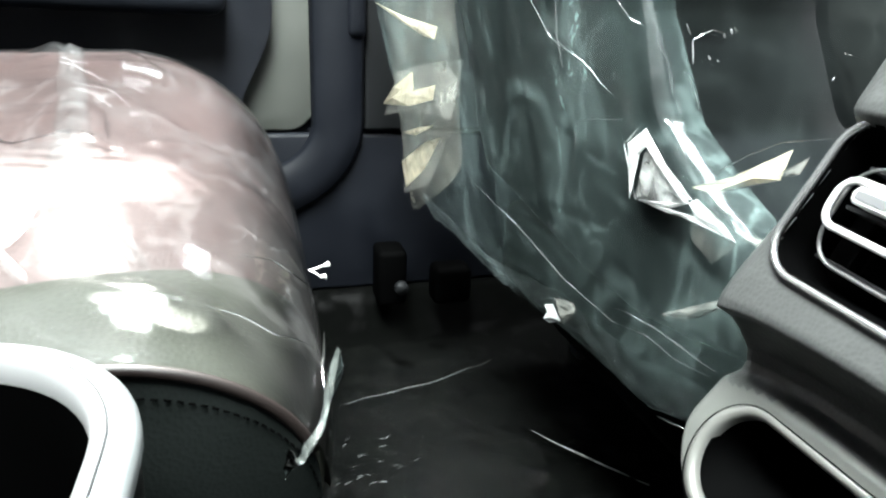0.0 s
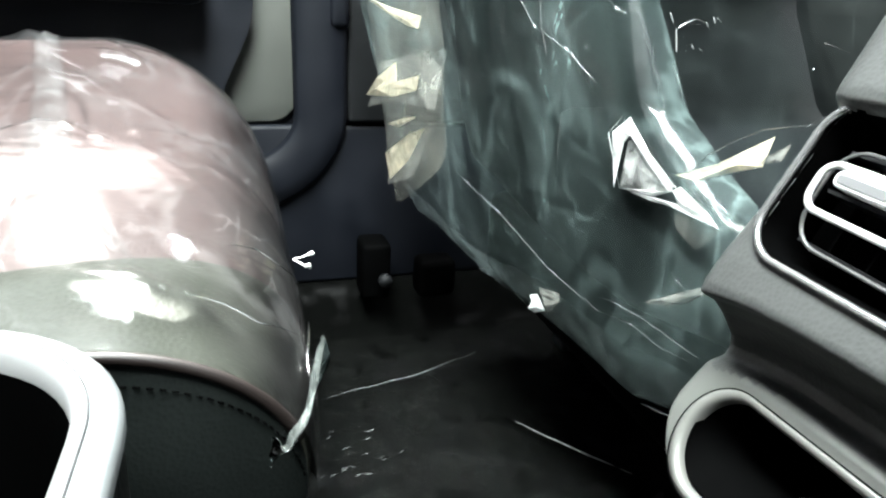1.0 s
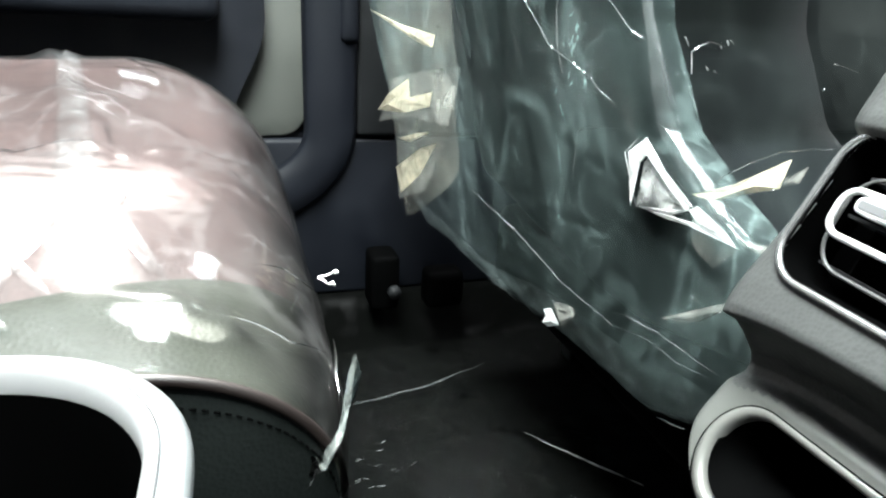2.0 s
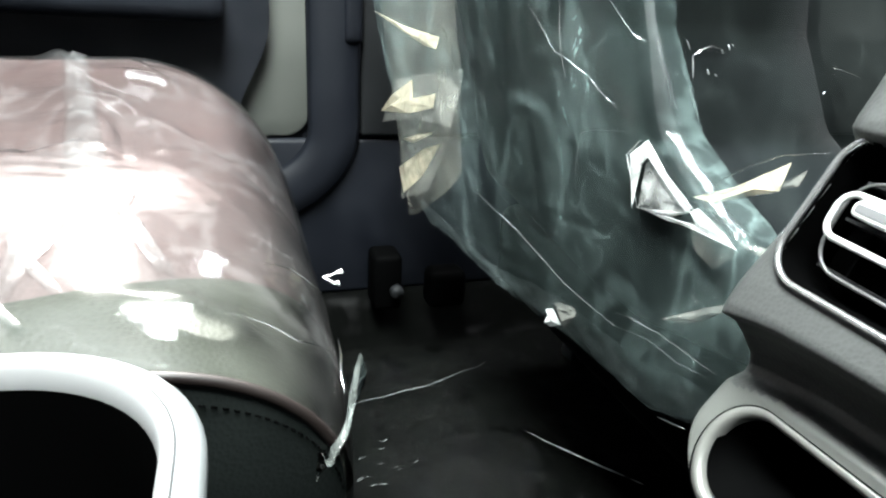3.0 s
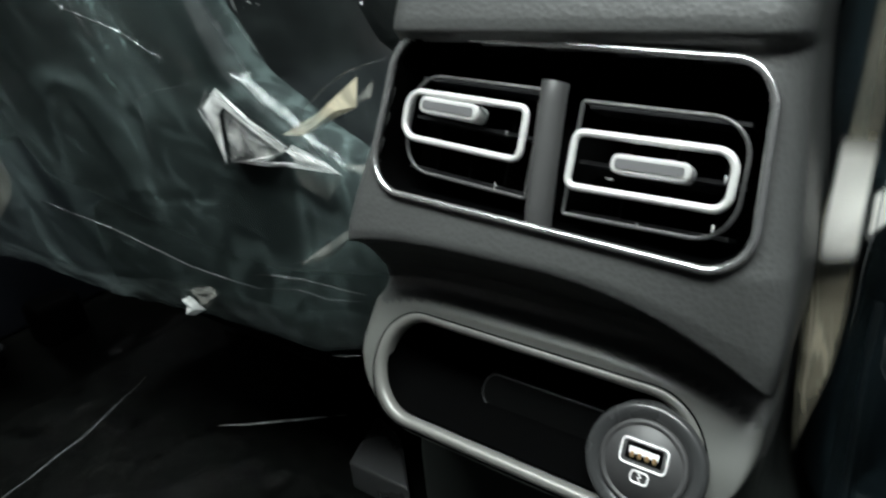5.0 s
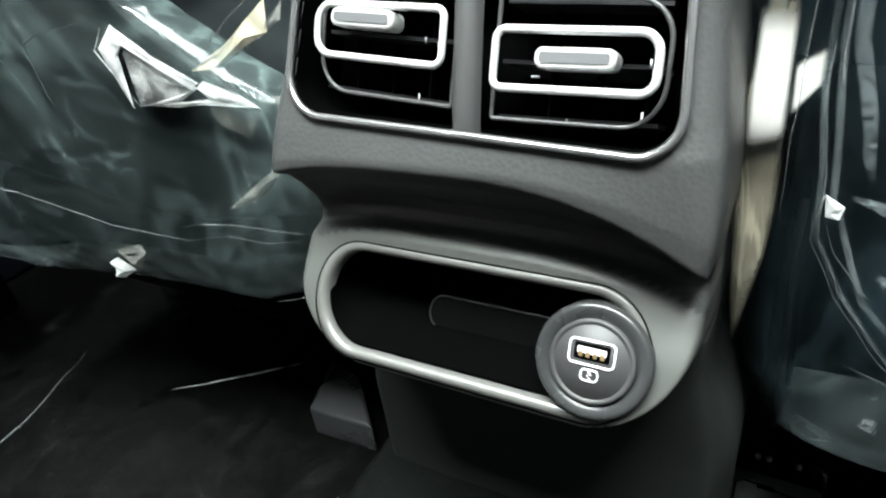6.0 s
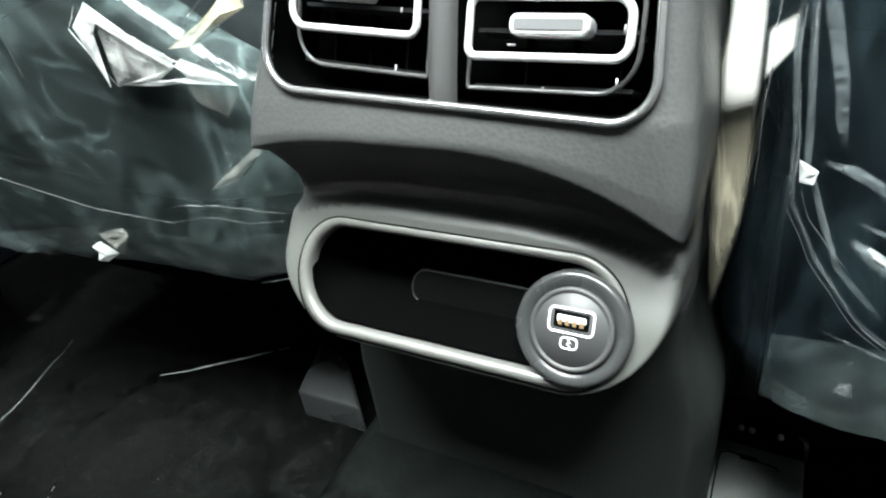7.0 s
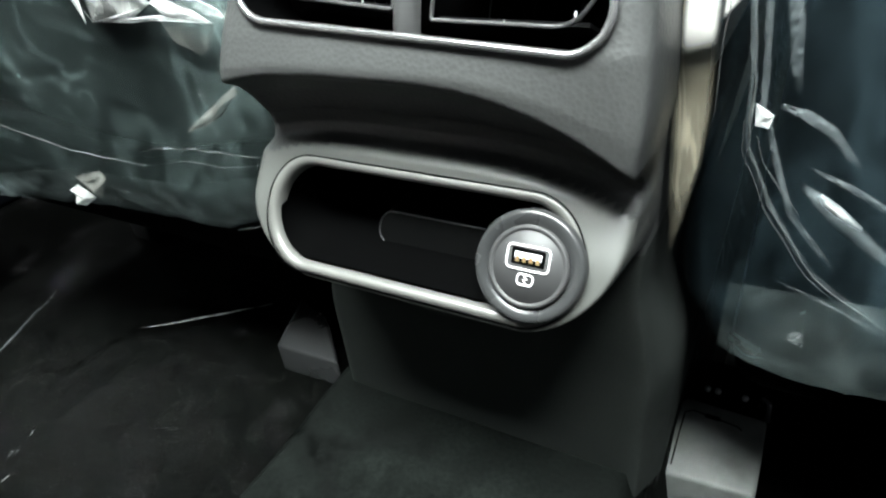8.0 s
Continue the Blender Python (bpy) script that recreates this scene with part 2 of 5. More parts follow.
M_FILM_FLAP = film_material("loose corner film", 0.10, (0.62, 0.70, 0.67), 0.10, 0.15, 50, 0.7, (1.0, 1.0, 1.0), 0.15, 40.0, ior=1.35, wisps=0.15, wisp_scale=16.0)
# STRIP, GATHER and TAN: warm reflected light put into the film's tint
M_FILM_STRIP = film_material("doubled strip, warm light in tint", 0.15, (0.76, 0.76, 0.64), 0.14, 0.14, 45, 0.8, (1.0, 1.0, 0.6), 0.12, 16.0, ior=1.35, wisps=0.15, wisp_scale=10.0, crinkle=0.4)
M_FILM_GATHER = film_material("gathered film, warm reflection in tint", 0.30, (0.95, 0.87, 0.66), 0.18, 0.2, 60, 0.8, (1.6, 1.6, 0.3), 0.05, 20.0, True, ior=1.4, wisps=0.5, wisp_scale=24.0)
# highlights of the folds, put in as dense milky white
M_FILM_SHINE = film_material("fold band with painted highlight", 0.72, (0.95, 0.96, 0.95), 0.12, 0.15, 90, 0.45, (1.0, 1.0, 1.0), 0.1, 40.0, ior=1.45)
M_FILM_TAN = film_material("fold facets, warm reflection in tint", 0.52, (0.95, 0.86, 0.64), 0.14, 0.15, 70, 0.5, (1.0, 1.0, 1.0), 0.1, 40.0, ior=1.4)
M_FILM_PALE = film_material("thin pale fold", 0.15, (0.88, 0.88, 0.80), 0.12, 0.2, 60, 0.8, (1.0, 1.0, 0.7), 0.15, 30.0, ior=1.4, wisps=0.15, wisp_scale=24.0)
M_FILM_HALF = film_material("half-clear fold", 0.40, (0.90, 0.92, 0.90), 0.12, 0.2, 70, 0.9, (1.0, 1.0, 1.0), 0.2, 45.0, ior=1.45, wisps=0.3, wisp_scale=30.0)
M_FILM_PINCH = film_material("pinched milky film", 0.05, (0.88, 0.88, 0.88), 0.2, 0.2, 50, 0.8, (1.0, 1.0, 1.0), 0.1, 24.0, True, ior=1.22, wisps=0.10, wisp_scale=14.0)
# hot highlight of the gathered strip, put in as milky white
M_FILM_GLOW = film_material("gathered film with painted glow", 0.85, (0.96, 0.95, 0.90), 0.15, 0.2, 60, 0.3, (1.0, 1.0, 0.4), 0.0, 30.0, True, ior=1.35)
M_MAT = material("black rubber tray mat", (0.0014, 0.0015, 0.0015), 0.6, grain=0.15, spec=0.03)
M_DOOR = material("black door plastic", (0.0085, 0.0092, 0.0100), 0.6, grain=0.15, bump=0.15, wear=0.2, spec=0.15)
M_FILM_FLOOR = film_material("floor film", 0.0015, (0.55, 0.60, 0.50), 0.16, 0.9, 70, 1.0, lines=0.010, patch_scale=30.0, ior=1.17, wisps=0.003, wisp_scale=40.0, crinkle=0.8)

# ---- building helpers ----
BASE = {}


def thing(name, at, label, category, group=""):
    o = new(name)
    o.empty_display_size = 0.02
    o.location = at
    BASE[o] = Vector(at)
    return tagged(o, label, category, group)


def part(name, bm, mat, parent=None, label="", smooth=True):
    """Links a bmesh, in world metres, as one mesh object under a thing or a part."""
    me = bpy.data.meshes.new(name)
    bm.normal_update()
    if smooth:
        for f in bm.faces:
            f.smooth = True
    bm.to_mesh(me)
    bm.free()
    me.materials.append(mat)
    o = new(name, me)
    if parent is not None:
        o.parent = parent
        o.matrix_parent_inverse = Matrix.Translation(-BASE.get(parent, Vector()))
    return tagged(o, label)


def grid(fn, nu, nv, flip=False, close_u=False):
    """A sheet of (nu+1) x (nv+1) points from fn(u, v), u and v from 0 to 1."""
    bm = bmesh.new()
    uv = bm.loops.layers.uv.new("uv")
    rows = [[bm.verts.new(fn(i / nu, j / nv)) for i in range(nu + (0 if close_u else 1))] for j in range(nv + 1)]
    for j in range(nv):
        for i in range(nu):
            k = (i + 1) % len(rows[j]) if close_u else i + 1
            q = [rows[j][i], rows[j][k], rows[j + 1][k], rows[j + 1][i]]
            at = [(i / nu, j / nv), ((i + 1) / nu, j / nv), ((i + 1) / nu, (j + 1) / nv), (i / nu, (j + 1) / nv)]
            f = bm.faces.new(q[::-1] if flip else q)
            for loop, p in zip(f.loops, at[::-1] if flip else at):
                loop[uv].uv = p
    return bm


def tube(points, r, sides=8, closed=False, flat=1.0, up=None, bm=None):
    """A round or flattened bar along points. flat scales it along up."""
    bm = bm or bmesh.new()
    pts = [Vector(p) for p in points]
    n = len(pts)
    rings = []
    radius = list(r) if isinstance(r, (list, tuple)) else [r] * n
    for i, p in enumerate(pts):
        r = radius[i]
        a = pts[(i - 1) % n] if closed or i else p
        b = pts[(i + 1) % n] if closed or i < n - 1 else p
        d = (b - a).normalized()
        ref = Vector(up) if up is not None else (Vector((0, 0, 1)) if abs(d.z) < 0.9 else Vector((1, 0, 0)))
        s = d.cross(ref).normalized()
        w = s.cross(d).normalized()
        rings.append([bm.verts.new(p + s * (r * math.cos(2 * math.pi * k / sides)) + w * (r * flat * math.sin(2 * math.pi * k / sides))) for k in range(sides)])
    for i in range(n if closed else n - 1):
        A, B = rings[i], rings[(i + 1) % n]
        for k in range(sides):
            bm.faces.new((A[k], A[(k + 1) % sides], B[(k + 1) % sides], B[k]))
    if not closed:
        bm.faces.new(rings[0][::-1])
        bm.faces.new(rings[-1])
    return bm


def box(x0, x1, y0, y1, z0, z1, r=0.0, bm=None, segments=3):
    """A box with rounded edges."""
    bm = bm or bmesh.new()
    made = bmesh.ops.create_cube(bm, size=1)["verts"]
    for v in made:
        v.co = Vector(((x0 + x1) / 2 + v.co.x * (x1 - x0), (y0 + y1) / 2 + v.co.y * (y1 - y0), (z0 + z1) / 2 + v.co.z * (z1 - z0)))
    if r:
        edges = list({e for v in made for e in v.link_edges})
        bmesh.ops.bevel(bm, geom=edges, offset=r, segments=segments, profile=0.5, affect="EDGES")
    return bm


def rounded(w0, w1, h0, h1, radii, steps=8):
    """Outline of a rectangle, counter-clockwise, with its own radius at each corner: low right, high right, high left, low left."""
    pts = []
    for (cx, cy, a0), r in zip(((w1, h0, -90), (w1, h1, 0), (w0, h1, 90), (w0, h0, 180)), radii):
        ox, oy = cx - math.copysign(r, cx - (w0 + w1) / 2), cy - math.copysign(r, cy - (h0 + h1) / 2)
        for k in range(steps + 1):
            a = radians(a0 + 90 * k / steps)
            pts.append((ox + r * math.cos(a), oy + r * math.sin(a)))
    return pts


def sd_box(x, z, x0, x1, z0, z1, r):
    """Signed distance to a rounded rectangle, below zero inside."""
    dx = abs(x - (x0 + x1) / 2) - (x1 - x0) / 2 + r
    dz = abs(z - (z0 + z1) / 2) - (z1 - z0) / 2 + r
    return math.hypot(max(dx, 0), max(dz, 0)) + min(max(dx, dz), 0) - r


def soft(a, b, v):
    t = min(1, max(0, (v - a) / (b - a)))
    return t * t * (3 - 2 * t)


def through_knots(knots, v):
    """Smooth curve through (v, value) knots."""
    if v <= knots[0][0]:
        return knots[0][1]
    for (a, p), (b, q) in zip(knots, knots[1:]):
        if v <= b:
            return p + (q - p) * (v - a) / (b - a)
    return knots[-1][1]


def crease(x, y, z, scale, seed=0.0):
    """Sharp-ridged unevenness of crumpled sheet, about -0.5 to 0.5."""
    p = Vector((x * scale + seed, y * scale, z * scale))
    return 0.5 - abs(noise.noise(p)) * 1.6 + 0.35 * (0.5 - abs(noise.noise(p * 2.3 + Vector((7, 3, seed)))) * 1.6)


def line_set(seed, count, a0, a1, b0, b1, lean, spread, long0, long1, h0, h1, w0, w1):
    """Straight sharp creases over a stretch of sheet: place, direction, half length, height, width."""
    r = random.Random(seed)
    made = []
    for _ in range(count):
        th = radians(lean + r.uniform(-spread, spread))
        made.append((r.uniform(a0, a1), r.uniform(b0, b1), math.cos(th), math.sin(th), r.uniform(long0, long1), r.uniform(h0, h1) * r.choice((1, 1, -1)), r.uniform(w0, w1)))
    return made


def streaks(a, b, lines):
    w = 0.0
    for pa, pb, c, s, half, h, wide in lines:
        da, db = a - pa, b - pb
        along = abs(da * c + db * s) / half
        if along < 1:
            d = abs(db * c - da * s) / wide
            if d < 5:
                w += h * math.exp(-d) * (1 - along * along)
    return w


SEAT_LINES = line_set(11, 46, -0.58, -0.12, 0.10, 0.56, 75, 40, 0.03, 0.11, 0.0004, 0.0014, 0.0025, 0.006)
SEAT_LINES += line_set(21, 16, -0.50, -0.30, 0.222, 0.300, 60, 55, 0.03, 0.08, 0.0018, 0.0045, 0.0025, 0.006)
LEFT_LINES = line_set(12, 44, -0.60, -0.12, 0.20, 0.60, 80, 30, 0.03, 0.14, 0.0003, 0.0010, 0.002, 0.006)
LEFT_LINES += line_set(13, 30, -0.60, -0.12, 0.20, 0.45, 10, 60, 0.02, 0.08, 0.0003, 0.0011, 0.002, 0.005)
RIGHT_LINES = line_set(14, 60, 0.08, 0.30, 0.18, 0.50, 100, 22, 0.03, 0.14, 0.0004, 0.0016, 0.002, 0.005)

# ---- cabin: floor, tunnel, sides, roof ----
def shell():
    def ground(u, v):
        x, y = -0.76 + 1.52 * u, -1.8 + 3.4 * v
        a = abs(x) if x < 0 else 1.19 * x
        z = 0.120 * (1 - soft(0.099, 0.128, a)) + 0.06 * soft(0.66, 0.72, abs(x))
        return Vector((x, y, z + 0.0015 * noise.noise(Vector((x * 20, y * 20, 1)))))
    tagged(part("floor", grid(ground, 150, 120), M_CARPET), "black carpeted cabin floor with a raised centre tunnel", "floor", kind="structure")
    # same carpet as the floor, coloured paler where more light falls
    def top(u, v):
        p = ground(0.5 + (u - 0.5) * 0.158, v)
        p.z += 0.004
        return p
    tagged(part("tunnel_lit_carpet", grid(top, 40, 120), M_CARPET_LIT), "carpet over the raised centre tunnel, paler for the light on it", "carpet", kind="structure")
    # sides: a low wall, a sill rail above the windows and three pillars
    for side, name in ((-1, "wall_left"), (1, "wall_right")):
        bm = bmesh.new()
        a, b = (0.74 * side, 0.80 * side) if side > 0 else (0.80 * side, 0.74 * side)
        box(a, b, -1.8, 1.6, 0.0, 0.86, 0.01, bm)
        box(a, b, -1.8, 1.6, 1.135, 1.26, 0.01, bm)
        # unseen window edges, set so the sun lands as a patch on the cushion
        for y0, y1 in ((-1.8, -0.45), (-0.22, 0.06), (0.54, 1.6)):
            box(a, b, y0, y1, 0.861, 1.134, 0.004, bm)
        tagged(part(name, bm, M_NAVY, smooth=False), "dark plastic cabin side wall with window openings", "wall", kind="structure")
    # unseen ends, added without windows to keep fill light out
    for y0, y1, name in ((-1.86, -1.80, "wall_rear"), (1.60, 1.66, "wall_front")):
        bm = box(-0.8, 0.8, y0, y1, 0.0, 1.26, 0.01)
        tagged(part(name, bm, M_NAVY, smooth=False), "unseen dark wall closing a cabin end", "wall", kind="structure")
    # unseen headliner, black and narrowly opened to keep fill light down
    bm = bmesh.new()
    for x0, x1, y0, y1 in ((-0.82, 0.82, -1.9, -0.49), (-0.82, 0.82, -0.07, 1.7), (-0.82, -0.47, -0.489, -0.071), (0.47, 0.82, -0.489, -0.071)):
        box(x0, x1, y0, y1, 1.262, 1.30, 0.004, bm)
    tagged(part("ceiling", bm, M_ROOF, smooth=False), "black cloth headliner with a glass roof opening", "ceiling", kind="structure")


shell()


# ---- rear end of the front centre console ----
VENT_LEAN = 0.45
SLOPE = math.hypot(1, VENT_LEAN)


def vent_taper(z):
    """The vent panel narrows a little towards its top."""
    return 1 - 0.045 * min(1, max(0, (z - 0.356) / 0.05))


def vent_bow(x, z):
    """The vent panel's low edge bows up towards one side, and its top edge leans."""
    v = min(1, max(0, (z - 0.352) / 0.06))
    return (1 - v) * 0.0042 * ((x - 0.035) / 0.085) ** 2 - v * 0.045 * x


def vent_at(x, z, out=0.0):
    """A point of the vent panel's plane; out: metres towards the rear seats."""
    z += vent_bow(x, z)
    return Vector((x, 0.002 + VENT_LEAN * (z - 0.357) - out / SLOPE, z + out * VENT_LEAN / SLOPE))


VENT_N = (0, -1 / SLOPE, VENT_LEAN / SLOPE)
TRAY_LEAN = 0.55
TRAY_SLOPE = math.hypot(1, TRAY_LEAN)


def tray_at(x, z, out=0.0):
    """A point of the tray panel's plane, as vent_at."""
    return Vector((x, -0.008 + TRAY_LEAN * (z - 0.272) - out / TRAY_SLOPE, z + out * TRAY_LEAN / TRAY_SLOPE))


PROFILE = [(0.10, 0.030), (0.236, 0.030), (0.248, -0.0205), (0.251, -0.0200), (0.256, -0.0168), (0.298, 0.0063), (0.303, 0.0096), (0.3065, 0.0185),
           (0.311, 0.0205), (0.318, 0.0192), (0.330, 0.0112), (0.337, 0.0046), (0.3402, -0.0012), (0.342, -0.0042), (0.3450, -0.0040), (0.3485, -0.0022), (0.352, -0.0003), (0.412, 0.0268),
           (0.4145, 0.0240), (0.4175, 0.0222), (0.4215, 0.0232), (0.452, 0.0380)]
HALF = 0.0835


def shelf_sag(x):
    """How far the top of the tray panel drops towards its ends."""
    a = min(1, abs(x) / HALF)
    return 0.014 * a ** 3 if x > 0 else 0.008 * a ** 4


VANE_GLINTS = [(-0.0204, 0.3826, 0.0, 0.0010), (-0.0216, 0.3640, 0.0, 0.0016), (0.0579, 0.3788, 0.0, 0.0014), (0.0339, 0.3612, 0.0, 0.0010), (0.0572, 0.3635, 0.0, 0.0018), (0.0218, 0.3740, 0.0014, 0.0)]


def console():
    c = thing("centre_console", (0, 0.1, 0.11), "charcoal plastic centre console end with air vents and open tray", "console")

    def rear(x, z):
        a = min(1, abs(x) / HALF)
        sag = shelf_sag(x)
        crest, low = 0.3405 - (0.026 * a ** 2.2 if x > 0 else 0.008 * a ** 4), 0.311 - sag
        if z >= 0.352:
            q = z
        elif z >= crest:
            q = 0.342 + 0.010 * (z - crest) / (0.352 - crest)
        elif z >= low:
            q = 0.311 + 0.031 * (z - low) / (crest - low)
        else:
            q = z + sag * soft(0.275, 0.30, z)
        y = through_knots(PROFILE, q)
        # the tray panel stands out from the narrower foot
        if z < 0.300:
            d = sd_box(x, z, -0.0885, 0.0870, 0.2485, 0.37, 0.043)
            panel = -0.008 + TRAY_LEAN * (z - 0.272) if z < 0.275 else y
            y = panel + (0.030 - panel) * soft(-0.0045, 0.003, d)
        r = 0.006 + 0.010 * soft(0.32, 0.36, z)
        e = max(0.0, (abs(x) - (HALF - r)) / r)
        y += (0.005 + 0.008 * soft(0.32, 0.36, z)) * (1 - math.sqrt(max(0.0, 1 - e * e))) * (0.5 + 0.5 * soft(0.30, 0.40, z))
        return y

    def cut(x, z):
        """Inside one of the two openings."""
        return sd_box(x / vent_taper(z), z - vent_bow(x, z), -0.0750, 0.0702, 0.3528, 0.4112, 0.011) < 0 or sd_box(x, z, -0.0768, 0.0645, 0.2555, 0.2980, 0.0205) < 0

    nx, nz = 150, 300
    xs = [HALF * math.sin(math.pi / 2 * (2 * i / nx - 1)) * 0.25 + HALF * (2 * i / nx - 1) * 0.75 for i in range(nx + 1)]
    z0, z1 = 0.105, 0.452
    bm = bmesh.new()
    rows = []
    for j in range(nz + 1):
        z = z0 + (z1 - z0) * j / nz
        k = 1 - 0.115 * soft(0.335, 0.43, z) + 0.085 * (1 - soft(0.180, 0.243, z))
        kl = k * (1 + 0.075 * soft(0.215, 0.25, z) * (1 - 0.3 * soft(0.34, 0.40, z)))
        kr = k * (1 - 0.025 * soft(0.215, 0.25, z) * soft(0.335, 0.30, z))
        row = [bm.verts.new((x * (kl if x < 0 else kr), rear(x, z), z)) for x in xs]
        spread = 0.007 * (1 - soft(0.17, 0.25, z))
        row.insert(0, bm.verts.new((-HALF * kl - 0.001 - spread, rear(-HALF, z) + 0.02, z)))
        row.insert(0, bm.verts.new((-HALF * kl - 0.003 - spread, 0.40, z)))
        row.append(bm.verts.new((HALF * kr + 0.001 + spread, rear(HALF, z) + 0.02, z)))
        row.append(bm.verts.new((HALF * kr + 0.003 + spread, 0.40, z)))
        rows.append(row)
    panel, panel_at, foot, foot_at = bmesh.new(), {}, bmesh.new(), {}
    for A, B in zip(rows, rows[1:]):
        for i in range(len(A) - 1):
            q = (A[i], A[i + 1], B[i + 1], B[i])
            if all(cut(v.co.x, v.co.z) for v in q):
                continue
            zc, xc, yc = (sum(v.co[k] for v in q) / 4 for k in (2, 0, 1))
            if 0.2475 < zc < 0.3045 - shelf_sag(xc) and yc < (0.026 if zc < 0.285 else 0.014) and -0.0902 < xc < 0.0820:
                for v in q:
                    if v not in panel_at:
                        panel_at[v] = panel.verts.new(v.co)
                panel.faces.new([panel_at[v] for v in q])
            elif zc < 0.262:
                for v in q:
                    if v not in foot_at:
                        foot_at[v] = foot.verts.new(v.co)
                foot.faces.new([foot_at[v] for v in q])
            else:
                bm.faces.new(q)
    bmesh.ops.delete(bm, geom=[v for v in bm.verts if not v.link_faces], context="VERTS")
    bm.faces.new(rows[-1])
    part("body", bm, M_SHELL, c, "charcoal grained plastic shell")
    part("foot", foot, M_FOOT, c, "black foot below the tray")
    part("tray_panel", panel, M_PANEL, c, "grey satin tray panel")

    # lid of the armrest box above
    lid = box(-0.073, 0.073, 0.048, 0.36, 0.462, 0.505, 0.010)
    part("armrest_lid", lid, M_VINYL, c, "black leatherette armrest lid")
    part("lid_seam", tube([(-0.072, 0.060, 0.4600), (-0.069, 0.0475, 0.4605), (0.069, 0.0475, 0.4605), (0.072, 0.060, 0.4600)], 0.0016, 6), M_BAR, c)

    # satin line round the vent recess
    out = rounded(-0.0760, 0.0712, 0.3520, 0.4120, (0.013, 0.013, 0.013, 0.015), 8)
    part("vent_bezel", tube([vent_at(x * vent_taper(z), z, 0.0012) for x, z in out], 0.0015, 8, True, 1.0, VENT_N), M_BEZEL, c, "satin chrome line round the vents")
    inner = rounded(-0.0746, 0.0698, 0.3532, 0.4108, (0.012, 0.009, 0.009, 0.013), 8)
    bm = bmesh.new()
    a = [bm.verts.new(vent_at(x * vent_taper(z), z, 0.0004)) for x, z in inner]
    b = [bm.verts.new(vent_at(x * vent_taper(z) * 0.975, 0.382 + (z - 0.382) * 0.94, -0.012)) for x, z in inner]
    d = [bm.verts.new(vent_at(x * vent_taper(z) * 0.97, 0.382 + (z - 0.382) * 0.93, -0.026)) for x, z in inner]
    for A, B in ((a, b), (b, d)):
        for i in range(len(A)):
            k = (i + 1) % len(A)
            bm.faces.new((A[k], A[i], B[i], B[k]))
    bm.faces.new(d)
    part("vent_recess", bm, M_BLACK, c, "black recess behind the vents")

    # upright bar between the vents
    def bar(u, v):
        x = -0.0060 + 0.0105 * u + 0.003 * (0.5 - v)
        z = 0.3555 + 0.0455 * v
        return vent_at(x, z, 0.005 * math.sin(math.pi * min(1, max(0, u))) ** 0.6 - 0.003 + 0.001 * math.sin(math.pi * v) ** 0.3)
    bm = grid(bar, 12, 14)
    part("divider", bm, M_BAR, c, "grey satin bar between two vents")
    # glint at the bar's low end, put in as a white bead
    part("divider_glint", tube([vent_at(-0.004, 0.3550, 0.0005), vent_at(0.004, 0.3548, 0.0005)], 0.0006, 6), M_PRINT, c)

    # the two vents
    for x0, x1, z0, z1, outer, knob in ((-0.0635, -0.0075, 0.3730, 0.3925, -1, (-0.0550, -0.0280, 0.3868)),
                                        (0.0090, 0.0632, 0.3683, 0.3875, 1, (0.0245, 0.0500, 0.3785))):
        rad = (0.0046, 0.0058, 0.0032, 0.0028) if outer > 0 else (0.0036, 0.0030, 0.0066, 0.0060)
        loop = [vent_at(x, z, 0.0015) for x, z in rounded(x0 + 0.0015, x1 - 0.0015, z0 + 0.0012, z1 - 0.0012, rad, 7)]
        v = part("louvre", tube(loop, 0.00135, 10, True, 0.9, VENT_N), M_SILVER, c, "satin silver louvre surround")
        # rim of the drum behind, round at the outer side only
        rr = (0.012, 0.012, 0.001, 0.001) if outer > 0 else (0.001, 0.001, 0.012, 0.012)
        zb, zt = (0.3605, 0.3965) if outer > 0 else (0.3625, 0.3985)
        part("drum_rim", tube([vent_at(x, z, -0.0045) for x, z in rounded(x0 - 0.0005, x1 + 0.0005, zb, zt, rr, 7)], 0.0008, 6, True, 1.0, VENT_N), M_BAR, v, "thin grey drum rim")
        zm = (z0 + z1) / 2
        for zz in (zm, zb + 0.001, zt - 0.001):
            bm = bmesh.new()
            q = [vent_at(x, zz + s * 0.0006, o) for o in (-0.007, -0.022) for s in (-1, 1) for x in (x0 + 0.001, x1 - 0.001)]
            vs = [bm.verts.new(p) for p in q]
            for f in ((0, 1, 3, 2), (4, 6, 7, 5), (0, 4, 5, 1), (2, 3, 7, 6), (0, 2, 6, 4), (1, 5, 7, 3)):
                bm.faces.new([vs[i] for i in f])
            part("blade", bm, M_VANE, v, "", False)
        for k in range(3):
            xx = x0 + (x1 - x0) * (k + 0.7) / 3.4
            bm = bmesh.new()
            q = [vent_at(xx + s * 0.0004 + outer * 0.004 * (o < -0.012), zz, o) for o in (-0.017, -0.024) for s in (-1, 1) for zz in (zb + 0.001, zt - 0.001)]
            vs = [bm.verts.new(p) for p in q]
            for f in ((0, 1, 3, 2), (4, 6, 7, 5), (0, 4, 5, 1), (2, 3, 7, 6), (0, 2, 6, 4), (1, 5, 7, 3)):
                bm.faces.new([vs[i] for i in f])
            part("vane", bm, M_BLACK, v, "", False)
        kx0, kx1, kz = knob
        bm = bmesh.new()
        o0 = rounded(kx0, kx1, kz - 0.0030, kz + 0.0030, (0.0026,) * 4, 5)
